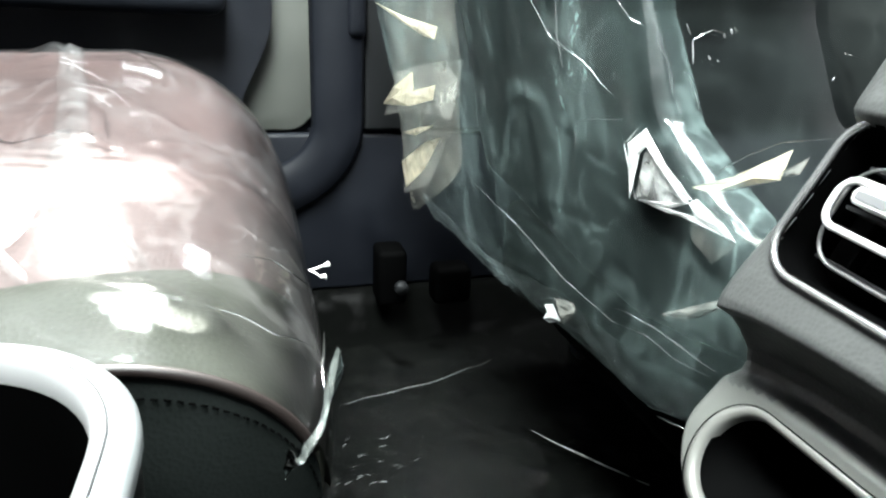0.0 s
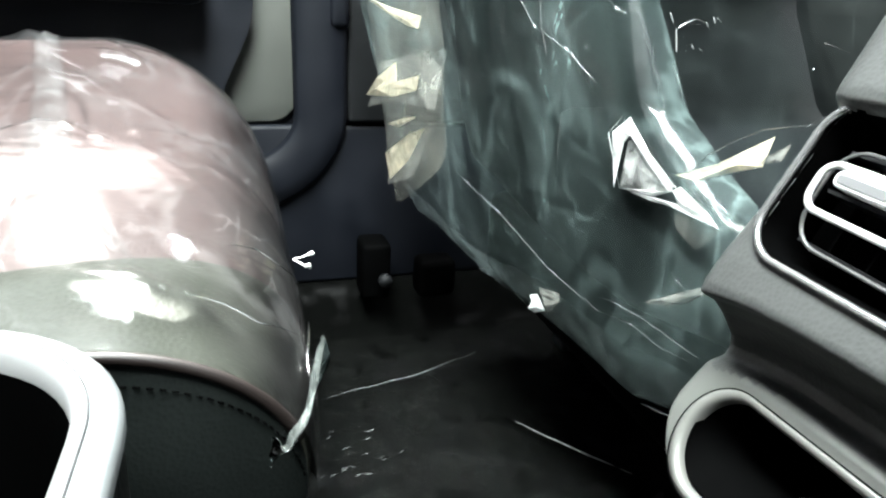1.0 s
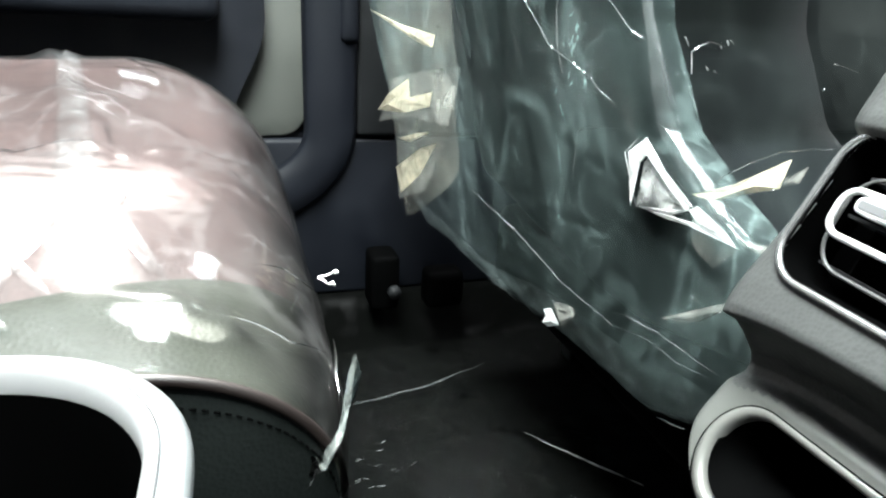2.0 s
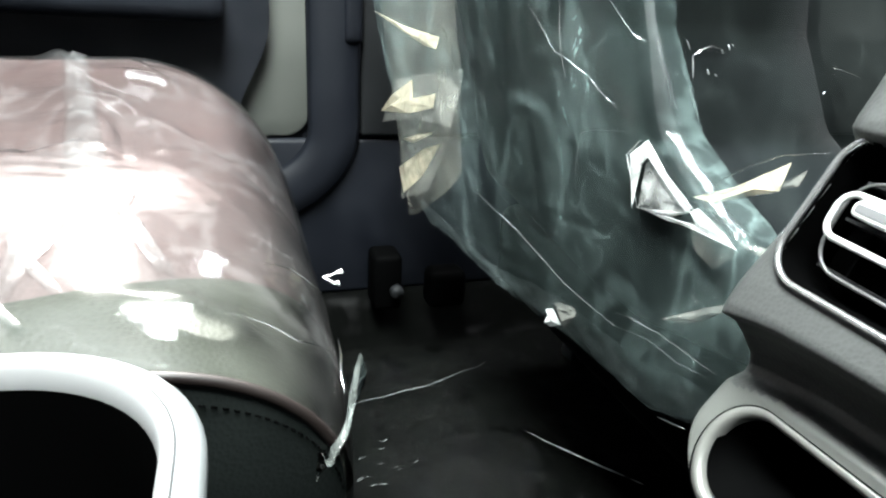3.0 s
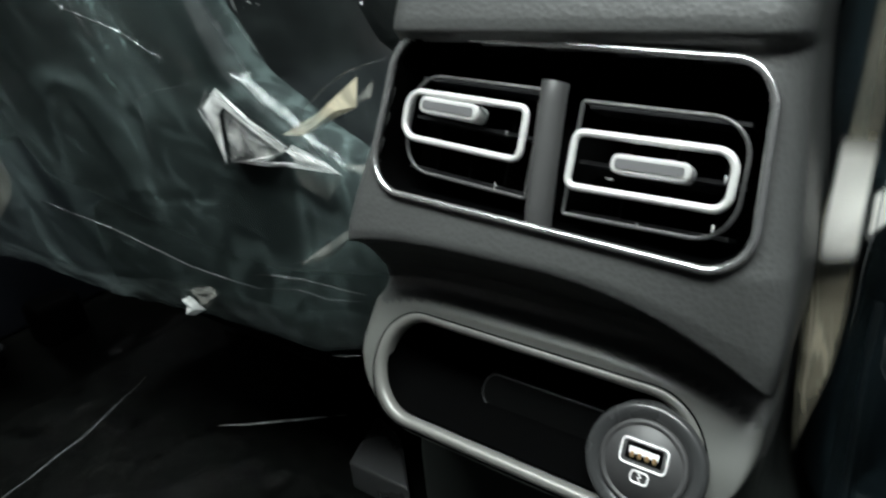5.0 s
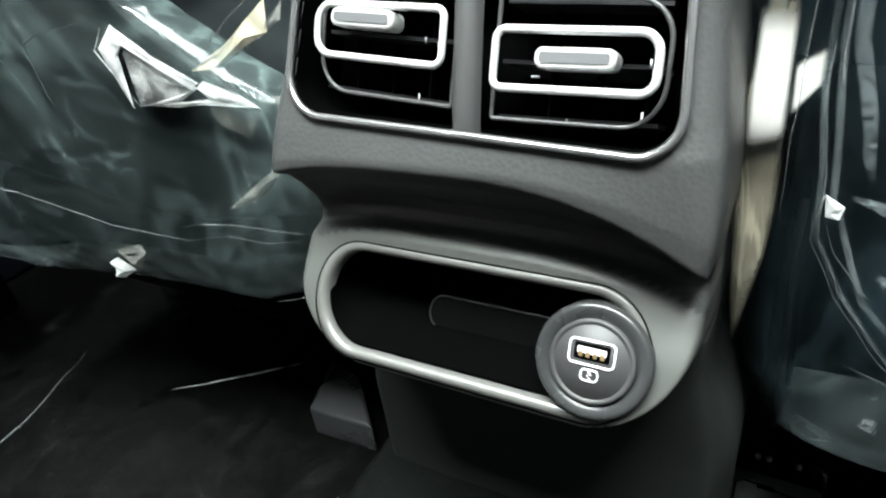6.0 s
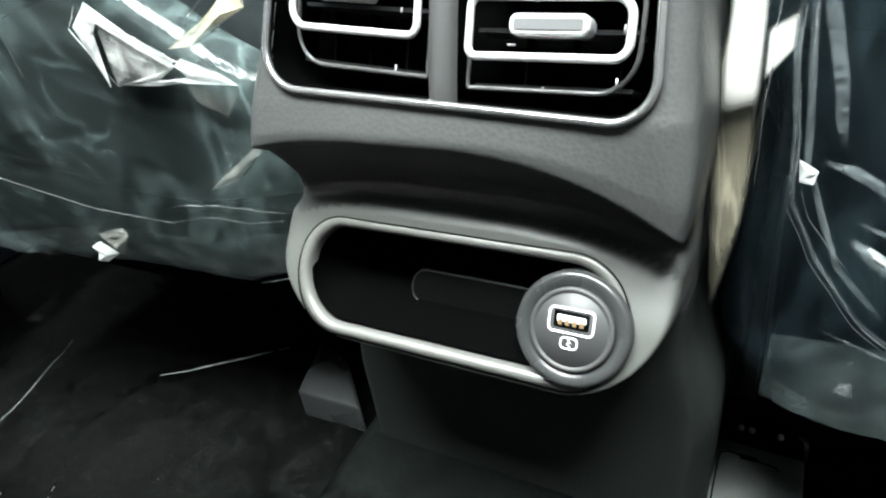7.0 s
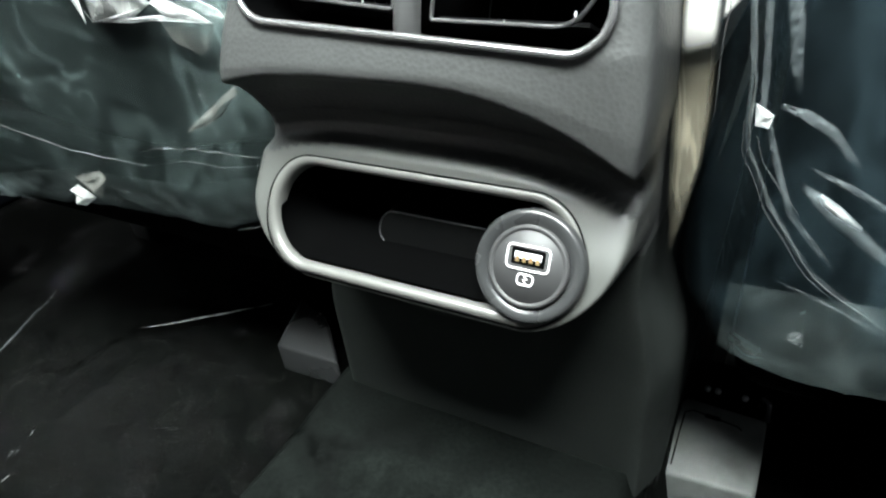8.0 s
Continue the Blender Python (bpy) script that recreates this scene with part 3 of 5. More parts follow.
        o1 = rounded(kx0 + 0.0006, kx1 - 0.0006, kz - 0.0024, kz + 0.0024, (0.0022,) * 4, 5)
        L = [[bm.verts.new(vent_at(x, z, o)) for x, z in pts] for pts, o in ((o0, -0.004), (o0, 0.0028), (o1, 0.0036))]
        for A, B in zip(L, L[1:]):
            for i in range(len(A)):
                k = (i + 1) % len(A)
                bm.faces.new((A[i], A[k], B[k], B[i]))
        bm.faces.new(L[-1])
        part("knob", bm, M_SILVER, v, "silver sliding knob", False)
        bm = bmesh.new()
        o2 = rounded(kx0 + 0.0018, kx1 - 0.0018, kz - 0.0015, kz + 0.0015, (0.001,) * 4, 4)
        bm.faces.new([bm.verts.new(vent_at(x, z, 0.0040)) for x, z in o2])
        part("knob_pad", bm, M_GREYPAD, v, "grey knob pad", False)

    # glints on single vanes, put in as tiny silver pieces
    for x, z, dx, dz in VANE_GLINTS:
        part("vane_glint", tube([vent_at(x - dx, z - dz, -0.007), vent_at(x + dx, z + dz, -0.007)], 0.00035, 5), M_SILVER, c, "small glint on a vane, put in as a silver bit")

    # tray: pale rim, black liner
    rim_out = rounded(-0.0785, 0.0676, 0.2546, 0.2990, (0.0225, 0.0225, 0.0220, 0.0220), 12)
    rim_mid = rounded(-0.0758, 0.0650, 0.2570, 0.2972, (0.0205, 0.0205, 0.0200, 0.0200), 12)
    rim_in = rounded(-0.0738, 0.0630, 0.2585, 0.2958, (0.0190, 0.0190, 0.0185, 0.0185), 12)
    bm = bmesh.new()
    L = [[bm.verts.new(tray_at(x, z, o)) for x, z in pts] for pts, o in ((rim_out, -0.0010), (rim_out, 0.0006), (rim_mid, 0.0006), (rim_in, -0.0012), (rim_in, -0.006))]
    for A, B in zip(L, L[1:]):
        for i in range(len(A)):
            k = (i + 1) % len(A)
            bm.faces.new((A[i], A[k], B[k], B[i]))
    part("tray_rim", bm, M_RIM, c, "pale satin tray rim")
    part("rim_gap", tube([tray_at(-0.0055 + (x + 0.0055) * 1.006, 0.2768 + (z - 0.2768) * 1.02, 0.0006) for x, z in rim_out], 0.0003, 5, True, 1.0, (0, -1, 0)), M_BLACK, c, "thin dark gap line")
    bm = bmesh.new()
    lin = [[(x, z) for x, z in rim_in]] + [[(-0.003 + (x + 0.003) * s, 0.2765 + (z - 0.2765) * s) for x, z in rim_in] for s in (0.985, 0.96)]
    L = [[bm.verts.new(tray_at(x, z) + Vector((0, o, 0.002 * (o > 0.01)))) for x, z in pts] for pts, o in zip(lin, (0.003, 0.025, 0.046))]
    for A, B in zip(L, L[1:]):
        for i in range(len(A)):
            k = (i + 1) % len(A)
            bm.faces.new((A[i], A[k], B[k], B[i]))
    bm.faces.new(L[-1])
    part("tray_liner", bm, M_BLACK, c, "black tray liner")
    mat = rounded(-0.031, 0.062, 0.2590, 0.2720, (0.0060, 0.0060, 0.0064, 0.0064), 6)
    bm = bmesh.new()
    L = [[bm.verts.new(tray_at(x, z) + Vector((0, o, 0.0005))) for x, z in mat] for o in (0.0440, 0.0230)]
    for i in range(len(mat)):
        k = (i + 1) % len(mat)
        bm.faces.new((L[0][i], L[0][k], L[1][k], L[1][i]))
    bm.faces.new(L[1])
    part("tray_mat", bm, M_MAT, c, "dark raised tray mat", False)
    part("mat_edge", tube([tray_at(x, z) + Vector((0, 0.0228, 0.0005)) for x, z in mat], 0.0004, 5, True), M_VANE, c, "thin grey mat edge")

    # round charging socket
    cx, cz = 0.0480, 0.2755
    axis = Vector((0, -1, TRAY_LEAN)).normalized()
    right = Vector((1, 0, 0))
    upv = right.cross(axis) * -1
    mid = tray_at(cx, cz)

    def at(u, v, o):
        return mid + right * u + upv * v + axis * o

    def lathe(steps, n=56):
        bm = bmesh.new()
        L = [[bm.verts.new(at(r * math.cos(2 * math.pi * k / n), r * math.sin(2 * math.pi * k / n), o)) for k in range(n)] for r, o in steps]
        for A, B in zip(L, L[1:]):
            for k in range(n):
                m2 = (k + 1) % n
                bm.faces.new((A[k], A[m2], B[m2], B[k]))
        return bm, L
    bm, L = lathe([(0.0213, -0.012), (0.0213, 0.0030), (0.0206, 0.0042), (0.0192, 0.0046), (0.0158, 0.0030), (0.0153, 0.0022)])
    s = part("socket_ring", bm, M_RING, c, "black satin socket ring")
    bm, L = lathe([(0.0155, -0.004), (0.0155, 0.0044), (0.0150, 0.0050), (0.0139, 0.0050), (0.0136, 0.0044), (0.0132, 0.0044), (0.0129, 0.0050)])
    bm.faces.new(L[-1])
    part("socket_cap", bm, M_CAP, s, "dark grey socket cap")

    def plate(pts, o, name, mat2, par, lab=""):
        bm = bmesh.new()
        bm.faces.new([bm.verts.new(at(u, v, o)) for u, v in pts])
        return part(name, bm, mat2, par, lab, False)
    plate(rounded(-0.0064, 0.0064, 0.0005, 0.0066, (0.0006,) * 4, 4), 0.0052, "port_slot", M_BLACK, s, "black charging port")
    part("port_outline", tube([at(u, v, 0.0053) for u, v in rounded(-0.0081, 0.0081, -0.0012, 0.0076, (0.0018,) * 4, 5)], 0.00042, 6, True, 1.0, axis), M_PRINT, s, "white printed outline")
    plate(rounded(-0.0052, 0.0052, 0.0028, 0.0052, (0.0003,) * 4, 3), 0.0055, "port_tongue", M_PRINT, s, "pale port tongue")
    for k in range(4):
        u = -0.0039 + 0.0026 * k
        plate([(u - 0.0007, 0.0016), (u + 0.0007, 0.0016), (u + 0.0007, 0.0036), (u - 0.0007, 0.0036)], 0.0058, "contact", M_GOLD, s, "gold contact")
    part("charge_symbol", tube([at(u, v, 0.0053) for u, v in rounded(-0.0030, 0.0030, -0.0068, -0.0028, (0.0014,) * 4, 4)], 0.00034, 6, True, 1.0, axis), M_PRINT, s, "white printed battery symbol")
    part("charge_mark", tube([at(-0.0006, -0.0034, 0.0053), at(0.0007, -0.0046, 0.0053), at(-0.0007, -0.0048, 0.0053), at(0.0006, -0.0062, 0.0053)], 0.00030, 5), M_PRINT, s)


console()


# ---- console between the second-row seats ----
def second_console():
    c = thing("second_row_console", (0.0, -0.55, 0.11), "black console box with light grey trimmed tray between the rear seats", "console")
    near, cx, lift = -0.2135, 0.0, 0.0044

    def outline(inset, steps=14):
        half = 0.0800 - inset
        return [(cx + x, y) for x, y in rounded(-half, half, -0.90, near - inset, (0.0600 - 0.85 * inset,) * 4, steps)]

    def bands(levels):
        """A ring of faces through (inset, height) levels."""
        bm = bmesh.new()
        L = [[bm.verts.new((x, y, z + lift * (z > 0.2))) for x, y in outline(inset)] for inset, z in levels]
        for A, B in zip(L, L[1:]):
            for i in range(len(A)):
                k = (i + 1) % len(A)
                bm.faces.new((A[i], A[k], B[k], B[i]))
        return bm, L
    bm, L = bands([(0.006, 0.105), (0.003, 0.28), (0.001, 0.342)])
    bm.faces.new(L[0])
    part("box", bm, M_VINYL, c, "black plastic box")
    bm, L = bands([(0.0, 0.3407), (0.0, 0.3432), (0.0003, 0.3442), (0.0010, 0.3452), (0.0020, 0.3458), (0.0068, 0.3466)])
    part("surround", bm, M_TRIM, c, "light grey metallic surround")
    bm, L = bands([(0.0070, 0.3460), (0.0070, 0.3471), (0.0078, 0.3474), (0.0092, 0.3470), (0.0106, 0.3455), (0.0112, 0.3390)])
    part("inner_trim", bm, M_CHROME, c, "bright chrome inner trim")
    part("trim_gap", tube([(x, y, 0.3471 + lift) for x, y in outline(0.0069)], 0.00022, 5, True, 1.0, (0, 0, 1)), M_BAR, c, "dark gap line")
    bm, L = bands([(0.0111, 0.340), (0.0130, 0.255), (0.0135, 0.165)])
    bm.faces.new(L[-1])
    part("tray", bm, M_BLACK, c, "black open tray")


second_console()


# ---- second-row seat cushion ----
TOPS = [(-0.60, 0.325), (-0.575, 0.362), (-0.53, 0.392), (-0.48, 0.394), (-0.42, 0.372), (-0.34, 0.352), (-0.25, 0.348), (-0.20, 0.346), (-0.165, 0.338), (-0.135, 0.328), (-0.108, 0.319)]
NOSES = [(-0.60, -0.215), (-0.57, -0.180), (-0.50, -0.161), (-0.30, -0.157), (-0.18, -0.158), (-0.14, -0.161), (-0.108, -0.166)]


def curve(knots, v):
    """Catmull-Rom through (v, value) knots."""
    for i in range(len(knots) - 1):
        (a, p), (b, q) = knots[i], knots[i + 1]
        if v <= b or i == len(knots) - 2:
            t = min(1, max(0, (v - a) / (b - a)))
            pm = knots[i - 1] if i else (2 * a - b, 2 * p - q)
            qm = knots[i + 2] if i + 2 < len(knots) else (2 * b - a, 2 * q - p)
            m0 = (q - pm[1]) / (b - pm[0]) * (b - a)
            m1 = (qm[1] - p) / (qm[0] - a) * (b - a)
            return (2 * t ** 3 - 3 * t ** 2 + 1) * p + (t ** 3 - 2 * t ** 2 + t) * m0 + (-2 * t ** 3 + 3 * t ** 2) * q + (t ** 3 - t ** 2) * m1


def cushion_at(x, s, off=0.0):
    """Skin of the cushion: s runs from the rear (0) over the top and the nose to the low front edge (1)."""
    top, nose = curve(TOPS, x), curve(NOSES, x)
    a, zm = 0.13 - 0.045 * soft(-0.16, -0.108, x), 0.252
    b = top - zm
    if s < 0.45:
        k = s / 0.45
        y, z, ny, nz = -0.70 + (nose - a + 0.70) * k, top - 0.012 * (1 - k), 0.0, 1.0
    elif s < 0.85:
        th = (s - 0.45) / 0.40 * math.pi / 2
        e = 0.97
        y, z = nose - a + a * math.sin(th) ** e, zm + b * math.cos(th) ** e
        ny, nz = math.sin(th), math.cos(th)
    else:
        k = (s - 0.85) / 0.15
        y, z, ny, nz = nose - 0.035 * k * k, zm - 0.10 * k, 1.0, -0.2 * k
    return Vector((x, y + ny * off, z + nz * off))


SEAM = [(0.0, -0.150), (0.40, -0.152), (0.50, -0.162), (0.60, -0.181), (0.70, -0.200), (0.80, -0.216), (1.0, -0.222)]


def rear_seat():
    c = thing("captain_chair", (-0.35, -0.4, 0.0), "brown leather second-row seat with black side panel and piping", "seat")
    part("cushion", grid(lambda u, v: cushion_at(curve(SEAM, v) + (-0.60 - curve(SEAM, v)) * u, v, -0.003 * math.exp(-((u) / 0.02) ** 2)), 60, 90, True), M_LEATHER, c, "brown leather cushion")
    part("side_bolster", grid(lambda u, v: cushion_at(-0.109 + (curve(SEAM, v) + 0.0005 + 0.109) * u, v, -0.002 * math.exp(-((u - 1) / 0.1) ** 2)), 20, 90, True), M_BOLSTER, c, "dark grey leather inner bolster")
    ss = [0.30 + 0.47 * k / 40 for k in range(41)]
    line = [cushion_at(-0.108, s, 0.001) for s in ss]
    part("piping", tube([p + Vector((0.0010, 0, 0.0)) for p in line], 0.0026, 10), M_PIPING, c, "brown leather piping")

    def cap(u, v):
        p = cushion_at(-0.108, 0.30 + 0.55 * u)
        low = Vector((p.x, -0.24 + (p.y + 0.24) * 0.8, 0.13))
        q = p.lerp(low, v)
        q.x = -0.1075 + 0.010 * math.sin(math.pi * v ** 0.8) * math.sin(math.pi * min(1, 0.25 + u * 0.75))
        return q
    part("side_panel", grid(cap, 40, 24), M_VINYL, c, "black leatherette side panel")
    bm = bmesh.new()
    for k in range(1, 38):
        p0, p1 = cap((k + 0.15) / 40, 0.045), cap((k + 0.70) / 40, 0.045)
        tube([p0 + Vector((0.0012, 0, 0)), p1 + Vector((0.0012, 0, 0))], 0.0005, 5, bm=bm)
    part("stitching", bm, M_BLACK, c, "row of dark stitches")
    part("seat_base", box(-0.56, -0.13, -0.70, -0.25, 0.03, 0.16, 0.02), M_BLACK, c, "black seat base")


rear_seat()


def rear_film():
    c = thing("seat_cover", (-0.35, -0.3, 0.33), "milky wrinkled plastic protective cover over the brown rear seat", "plastic cover")

    def lay(u, v):
        x = -0.110 - 0.485 * u
        s = v * (0.925 + 0.02 * noise.noise(Vector((u * 9, 0, 4))))
        w = 0.0030 + 0.0012 * noise.noise(Vector((x * 7, s * 4, 2))) + streaks(x, s * 0.6, SEAT_LINES)
        # a gathered fold across the cushion
        p = cushion_at(x, s)
        line = -0.262 - 0.26 * (-0.20 - x)
        d = (p.y - line) / (0.010 + 0.02 * soft(-0.55, -0.2, x))
        w += 0.006 * math.exp(-d * d) * soft(-0.19, -0.26, x)
        w += 0.007 * math.exp(-((x + 0.143) / 0.016) ** 2) * math.exp(-((s - 0.565) / 0.06) ** 2) * (1 + 0.3 * noise.noise(Vector((x * 60, s * 30, 1))))
        w += 0.007 * soft(0.86, 0.93, s) * (0.6 + 0.8 * noise.noise(Vector((x * 22, 3, 0))))
        q = cushion_at(x, s, max(0.0015, w))
        if s > 0.85:
            q.z += 0.008 * soft(0.85, 0.93, s) * noise.noise(Vector((x * 15, 1, 0)))
        return q
    part("sheet", grid(lay, 150, 170, True), M_FILM_SEAT, c, "milky wrinkled plastic sheet")

    def on_seat(x, y, off):
        """A point of the cushion above (x, y)."""
        a, nose = 0.13 - 0.045 * soft(-0.16, -0.108, x), curve(NOSES, x)
        if y < nose - a:
            return cushion_at(x, 0.45 * (y + 0.70) / (nose - a + 0.70), off)
        return cushion_at(x, 0.45 + 0.40 * math.asin(min(1, (y - nose + a) / a)) / (math.pi / 2), off)

    # pinched folds that gather on the cushion and fan out towards its front
    for n, (pts, high) in enumerate((([(-0.585, -0.345, 0.004), (-0.466, -0.321, 0.007), (-0.340, -0.298, 0.008), (-0.249, -0.282, 0.010), (-0.210, -0.282, 0.014)], 0.0045),
                                     ([(-0.270, -0.282, 0.004), (-0.230, -0.268, 0.005), (-0.200, -0.254, 0.004), (-0.165, -0.238, 0.003)], 0.003),
                                     ([(-0.250, -0.287, 0.003), (-0.210, -0.290, 0.005), (-0.180, -0.292, 0.005), (-0.150, -0.296, 0.004)], 0.003),
                                     ([(-0.190, -0.300, 0.002), (-0.170, -0.290, 0.003), (-0.150, -0.276, 0.002)], 0.002),
                                     ([(-0.168, -0.312, 0.002), (-0.150, -0.300, 0.003), (-0.132, -0.284, 0.002)], 0.002))):
        m = len(pts) - 1

        def pinch(u, v):
            t = v * m
            i = min(m - 1, int(t))
            (ax, ay, aw), (bx, by, bw) = pts[i], pts[i + 1]
            k = t - i
            x, y, w = ax + (bx - ax) * k, ay + (by - ay) * k, aw + (bw - aw) * k
            e = 2 * u - 1
            w *= 1.5 + 0.4 * noise.noise(Vector((x * 40, y * 40, n)))
            lean = 0.25 * noise.noise(Vector((x * 25, n, 0)))
            return on_seat(x + 0.3 * w * e, y + w * e, 0.004 + high * max(0, 1 - abs(e - lean)) ** 1.5 * math.sin(math.pi * min(1, v + 0.08)) ** 0.5)
        part("pinched_fold", grid(pinch, 14, 14 * m, True), M_FILM_PINCH, c, "pinched milky fold")

    for pts in ([(-0.197, 0.64), (-0.213, 0.68), (-0.220, 0.72), (-0.246, 0.79)], [(-0.147, 0.60), (-0.149, 0.64), (-0.148, 0.68), (-0.167, 0.76)], [(-0.208, 0.80), (-0.160, 0.77), (-0.140, 0.77)], [(-0.29, 0.50), (-0.242, 0.50), (-0.222, 0.53)]):
        path = []
        for (x0, s0), (x1, s1) in zip(pts, pts[1:]):
            path += [cushion_at(x0 + (x1 - x0) * k / 8, s0 + (s1 - s0) * k / 8, 0.0055) for k in range(8)]
        part("crease_line", tube(path, [0.0009 * math.sin(math.pi * (k + 1) / (len(path) + 1)) for k in range(len(path))], 6, flat=0.6), M_FILM_GLASSY, c, "sharp bright crease")

    # loose corner of the sheet at the front: a low drape that ends in an upturned fin
    def flap(u, v):
        low = Vector((-0.0965, -0.183, 0.270)).lerp(Vector((-0.130, -0.160, 0.280)), u)
        top = Vector((-0.0985, -0.182, 0.282)).lerp(Vector((-0.134, -0.157, 0.304)), u)
        top.z -= 0.010 * math.sin(math.pi * u) + 0.012 * soft(0.75, 0.55, u) * soft(0.0, 0.3, u)
        p = low.lerp(top, v)
        p.y += 0.004 * math.sin(math.pi * v) * u + 0.0014 * crease(u * 0.3, v * 0.2, 0, 12)
        p.x += 0.004 * math.sin(math.pi * v) * (1 - u)
        return p + Vector((0.013, 0.001, 0.010)) * (1 - 0.7 * u)
    part("corner_flap", grid(flap, 40, 24, True), M_FILM_FLAP, c, "loose plastic corner")
    for k, (dz, dy) in enumerate(((0.004, 0.008), (-0.003, 0.006))):
        p = Vector((-0.228, -0.160, 0.302))
        pts = [p, p + Vector((0.002, dy * 0.5, dz * 0.4)), p + Vector((0.004, dy, dz))]
        bm = tube(pts, 0.0006, 6)
        tube([pts[-1], pts[-1] + Vector((0.001, 0.002, 0.001)), pts[-1] + Vector((0.001, 0.003, -0.001 * k))], [0.0010, 0.0014, 0.0008], 6, bm=bm)
        part("tie_string", bm, M_STRING, c, "knotted white tie string")


rear_film()


# ---- front seats in their covers ----
HEM_L = [(-0.583, 0.219), (-0.489, 0.216), (-0.394, 0.205), (-0.316, 0.2095), (-0.283, 0.211), (-0.240, 0.2055), (-0.191, 0.2025), (-0.161, 0.213), (-0.108, 0.222)]
OUTER_L = [(0.219, -0.583), (0.245, -0.595), (0.272, -0.599), (0.329, -0.5945), (0.388, -0.595), (0.456, -0.586), (0.62, -0.570)]
INNER_L = [(0.222, -0.108), (0.315, -0.108), (0.340, -0.130), (0.361, -0.162), (0.391, -0.196), (0.449, -0.222), (0.62, -0.235)]
INNER_R = [(0.189, 0.1048), (0.203, 0.0973), (0.2165, 0.0911), (0.2375, 0.0875), (0.287, 0.0832), (0.336, 0.0794), (0.376, 0.0766), (0.62, 0.070)]
BACK_LOW = [(-0.422, 0.312), (-0.405, 0.302), (-0.344, 0.281), (-0.283, 0.259), (-0.224, 0.251), (-0.177, 0.257), (-0.120, 0.265)]
BACK_OUTER = [(0.312, -0.422), (0.356, -0.434), (0.404, -0.428), (0.459, -0.436), (0.62, -0.440)]
BACK_INNER = [(0.265, -0.120), (0.315, -0.122), (0.340, -0.144), (0.361, -0.176), (0.391, -0.208), (0.449, -0.232), (0.62, -0.246)]


def spanned(low, inner, outer, u, v):
    """(x, z) inside an outline: u from the inner to the outer edge, v from the low edge to the top."""
    def side(knots, k):
        z = knots[0][0] + (knots[-1][0] - knots[0][0]) * k
        return through_knots(knots, z), z
    bx = low[-1][0] + (low[0][0] - low[-1][0]) * u
    bz = through_knots(low, bx)
    (ix, iz), (ox, oz) = side(inner, v), side(outer, v)
    (jx, jz), (px, pz) = side(inner, 1), side(outer, 1)
    (ax, az), (cx, cz) = low[-1], low[0]
    tx, tz = jx + (px - jx) * u, jz + (pz - jz) * u
    x = (1 - v) * bx + v * tx + (1 - u) * ix + u * ox - ((1 - u) * (1 - v) * ax + u * (1 - v) * cx + (1 - u) * v * jx + u * v * px)
    z = (1 - v) * bz + v * tz + (1 - u) * iz + u * oz - ((1 - u) * (1 - v) * az + u * (1 - v) * cz + (1 - u) * v * jz + u * v * pz)
    return x, z


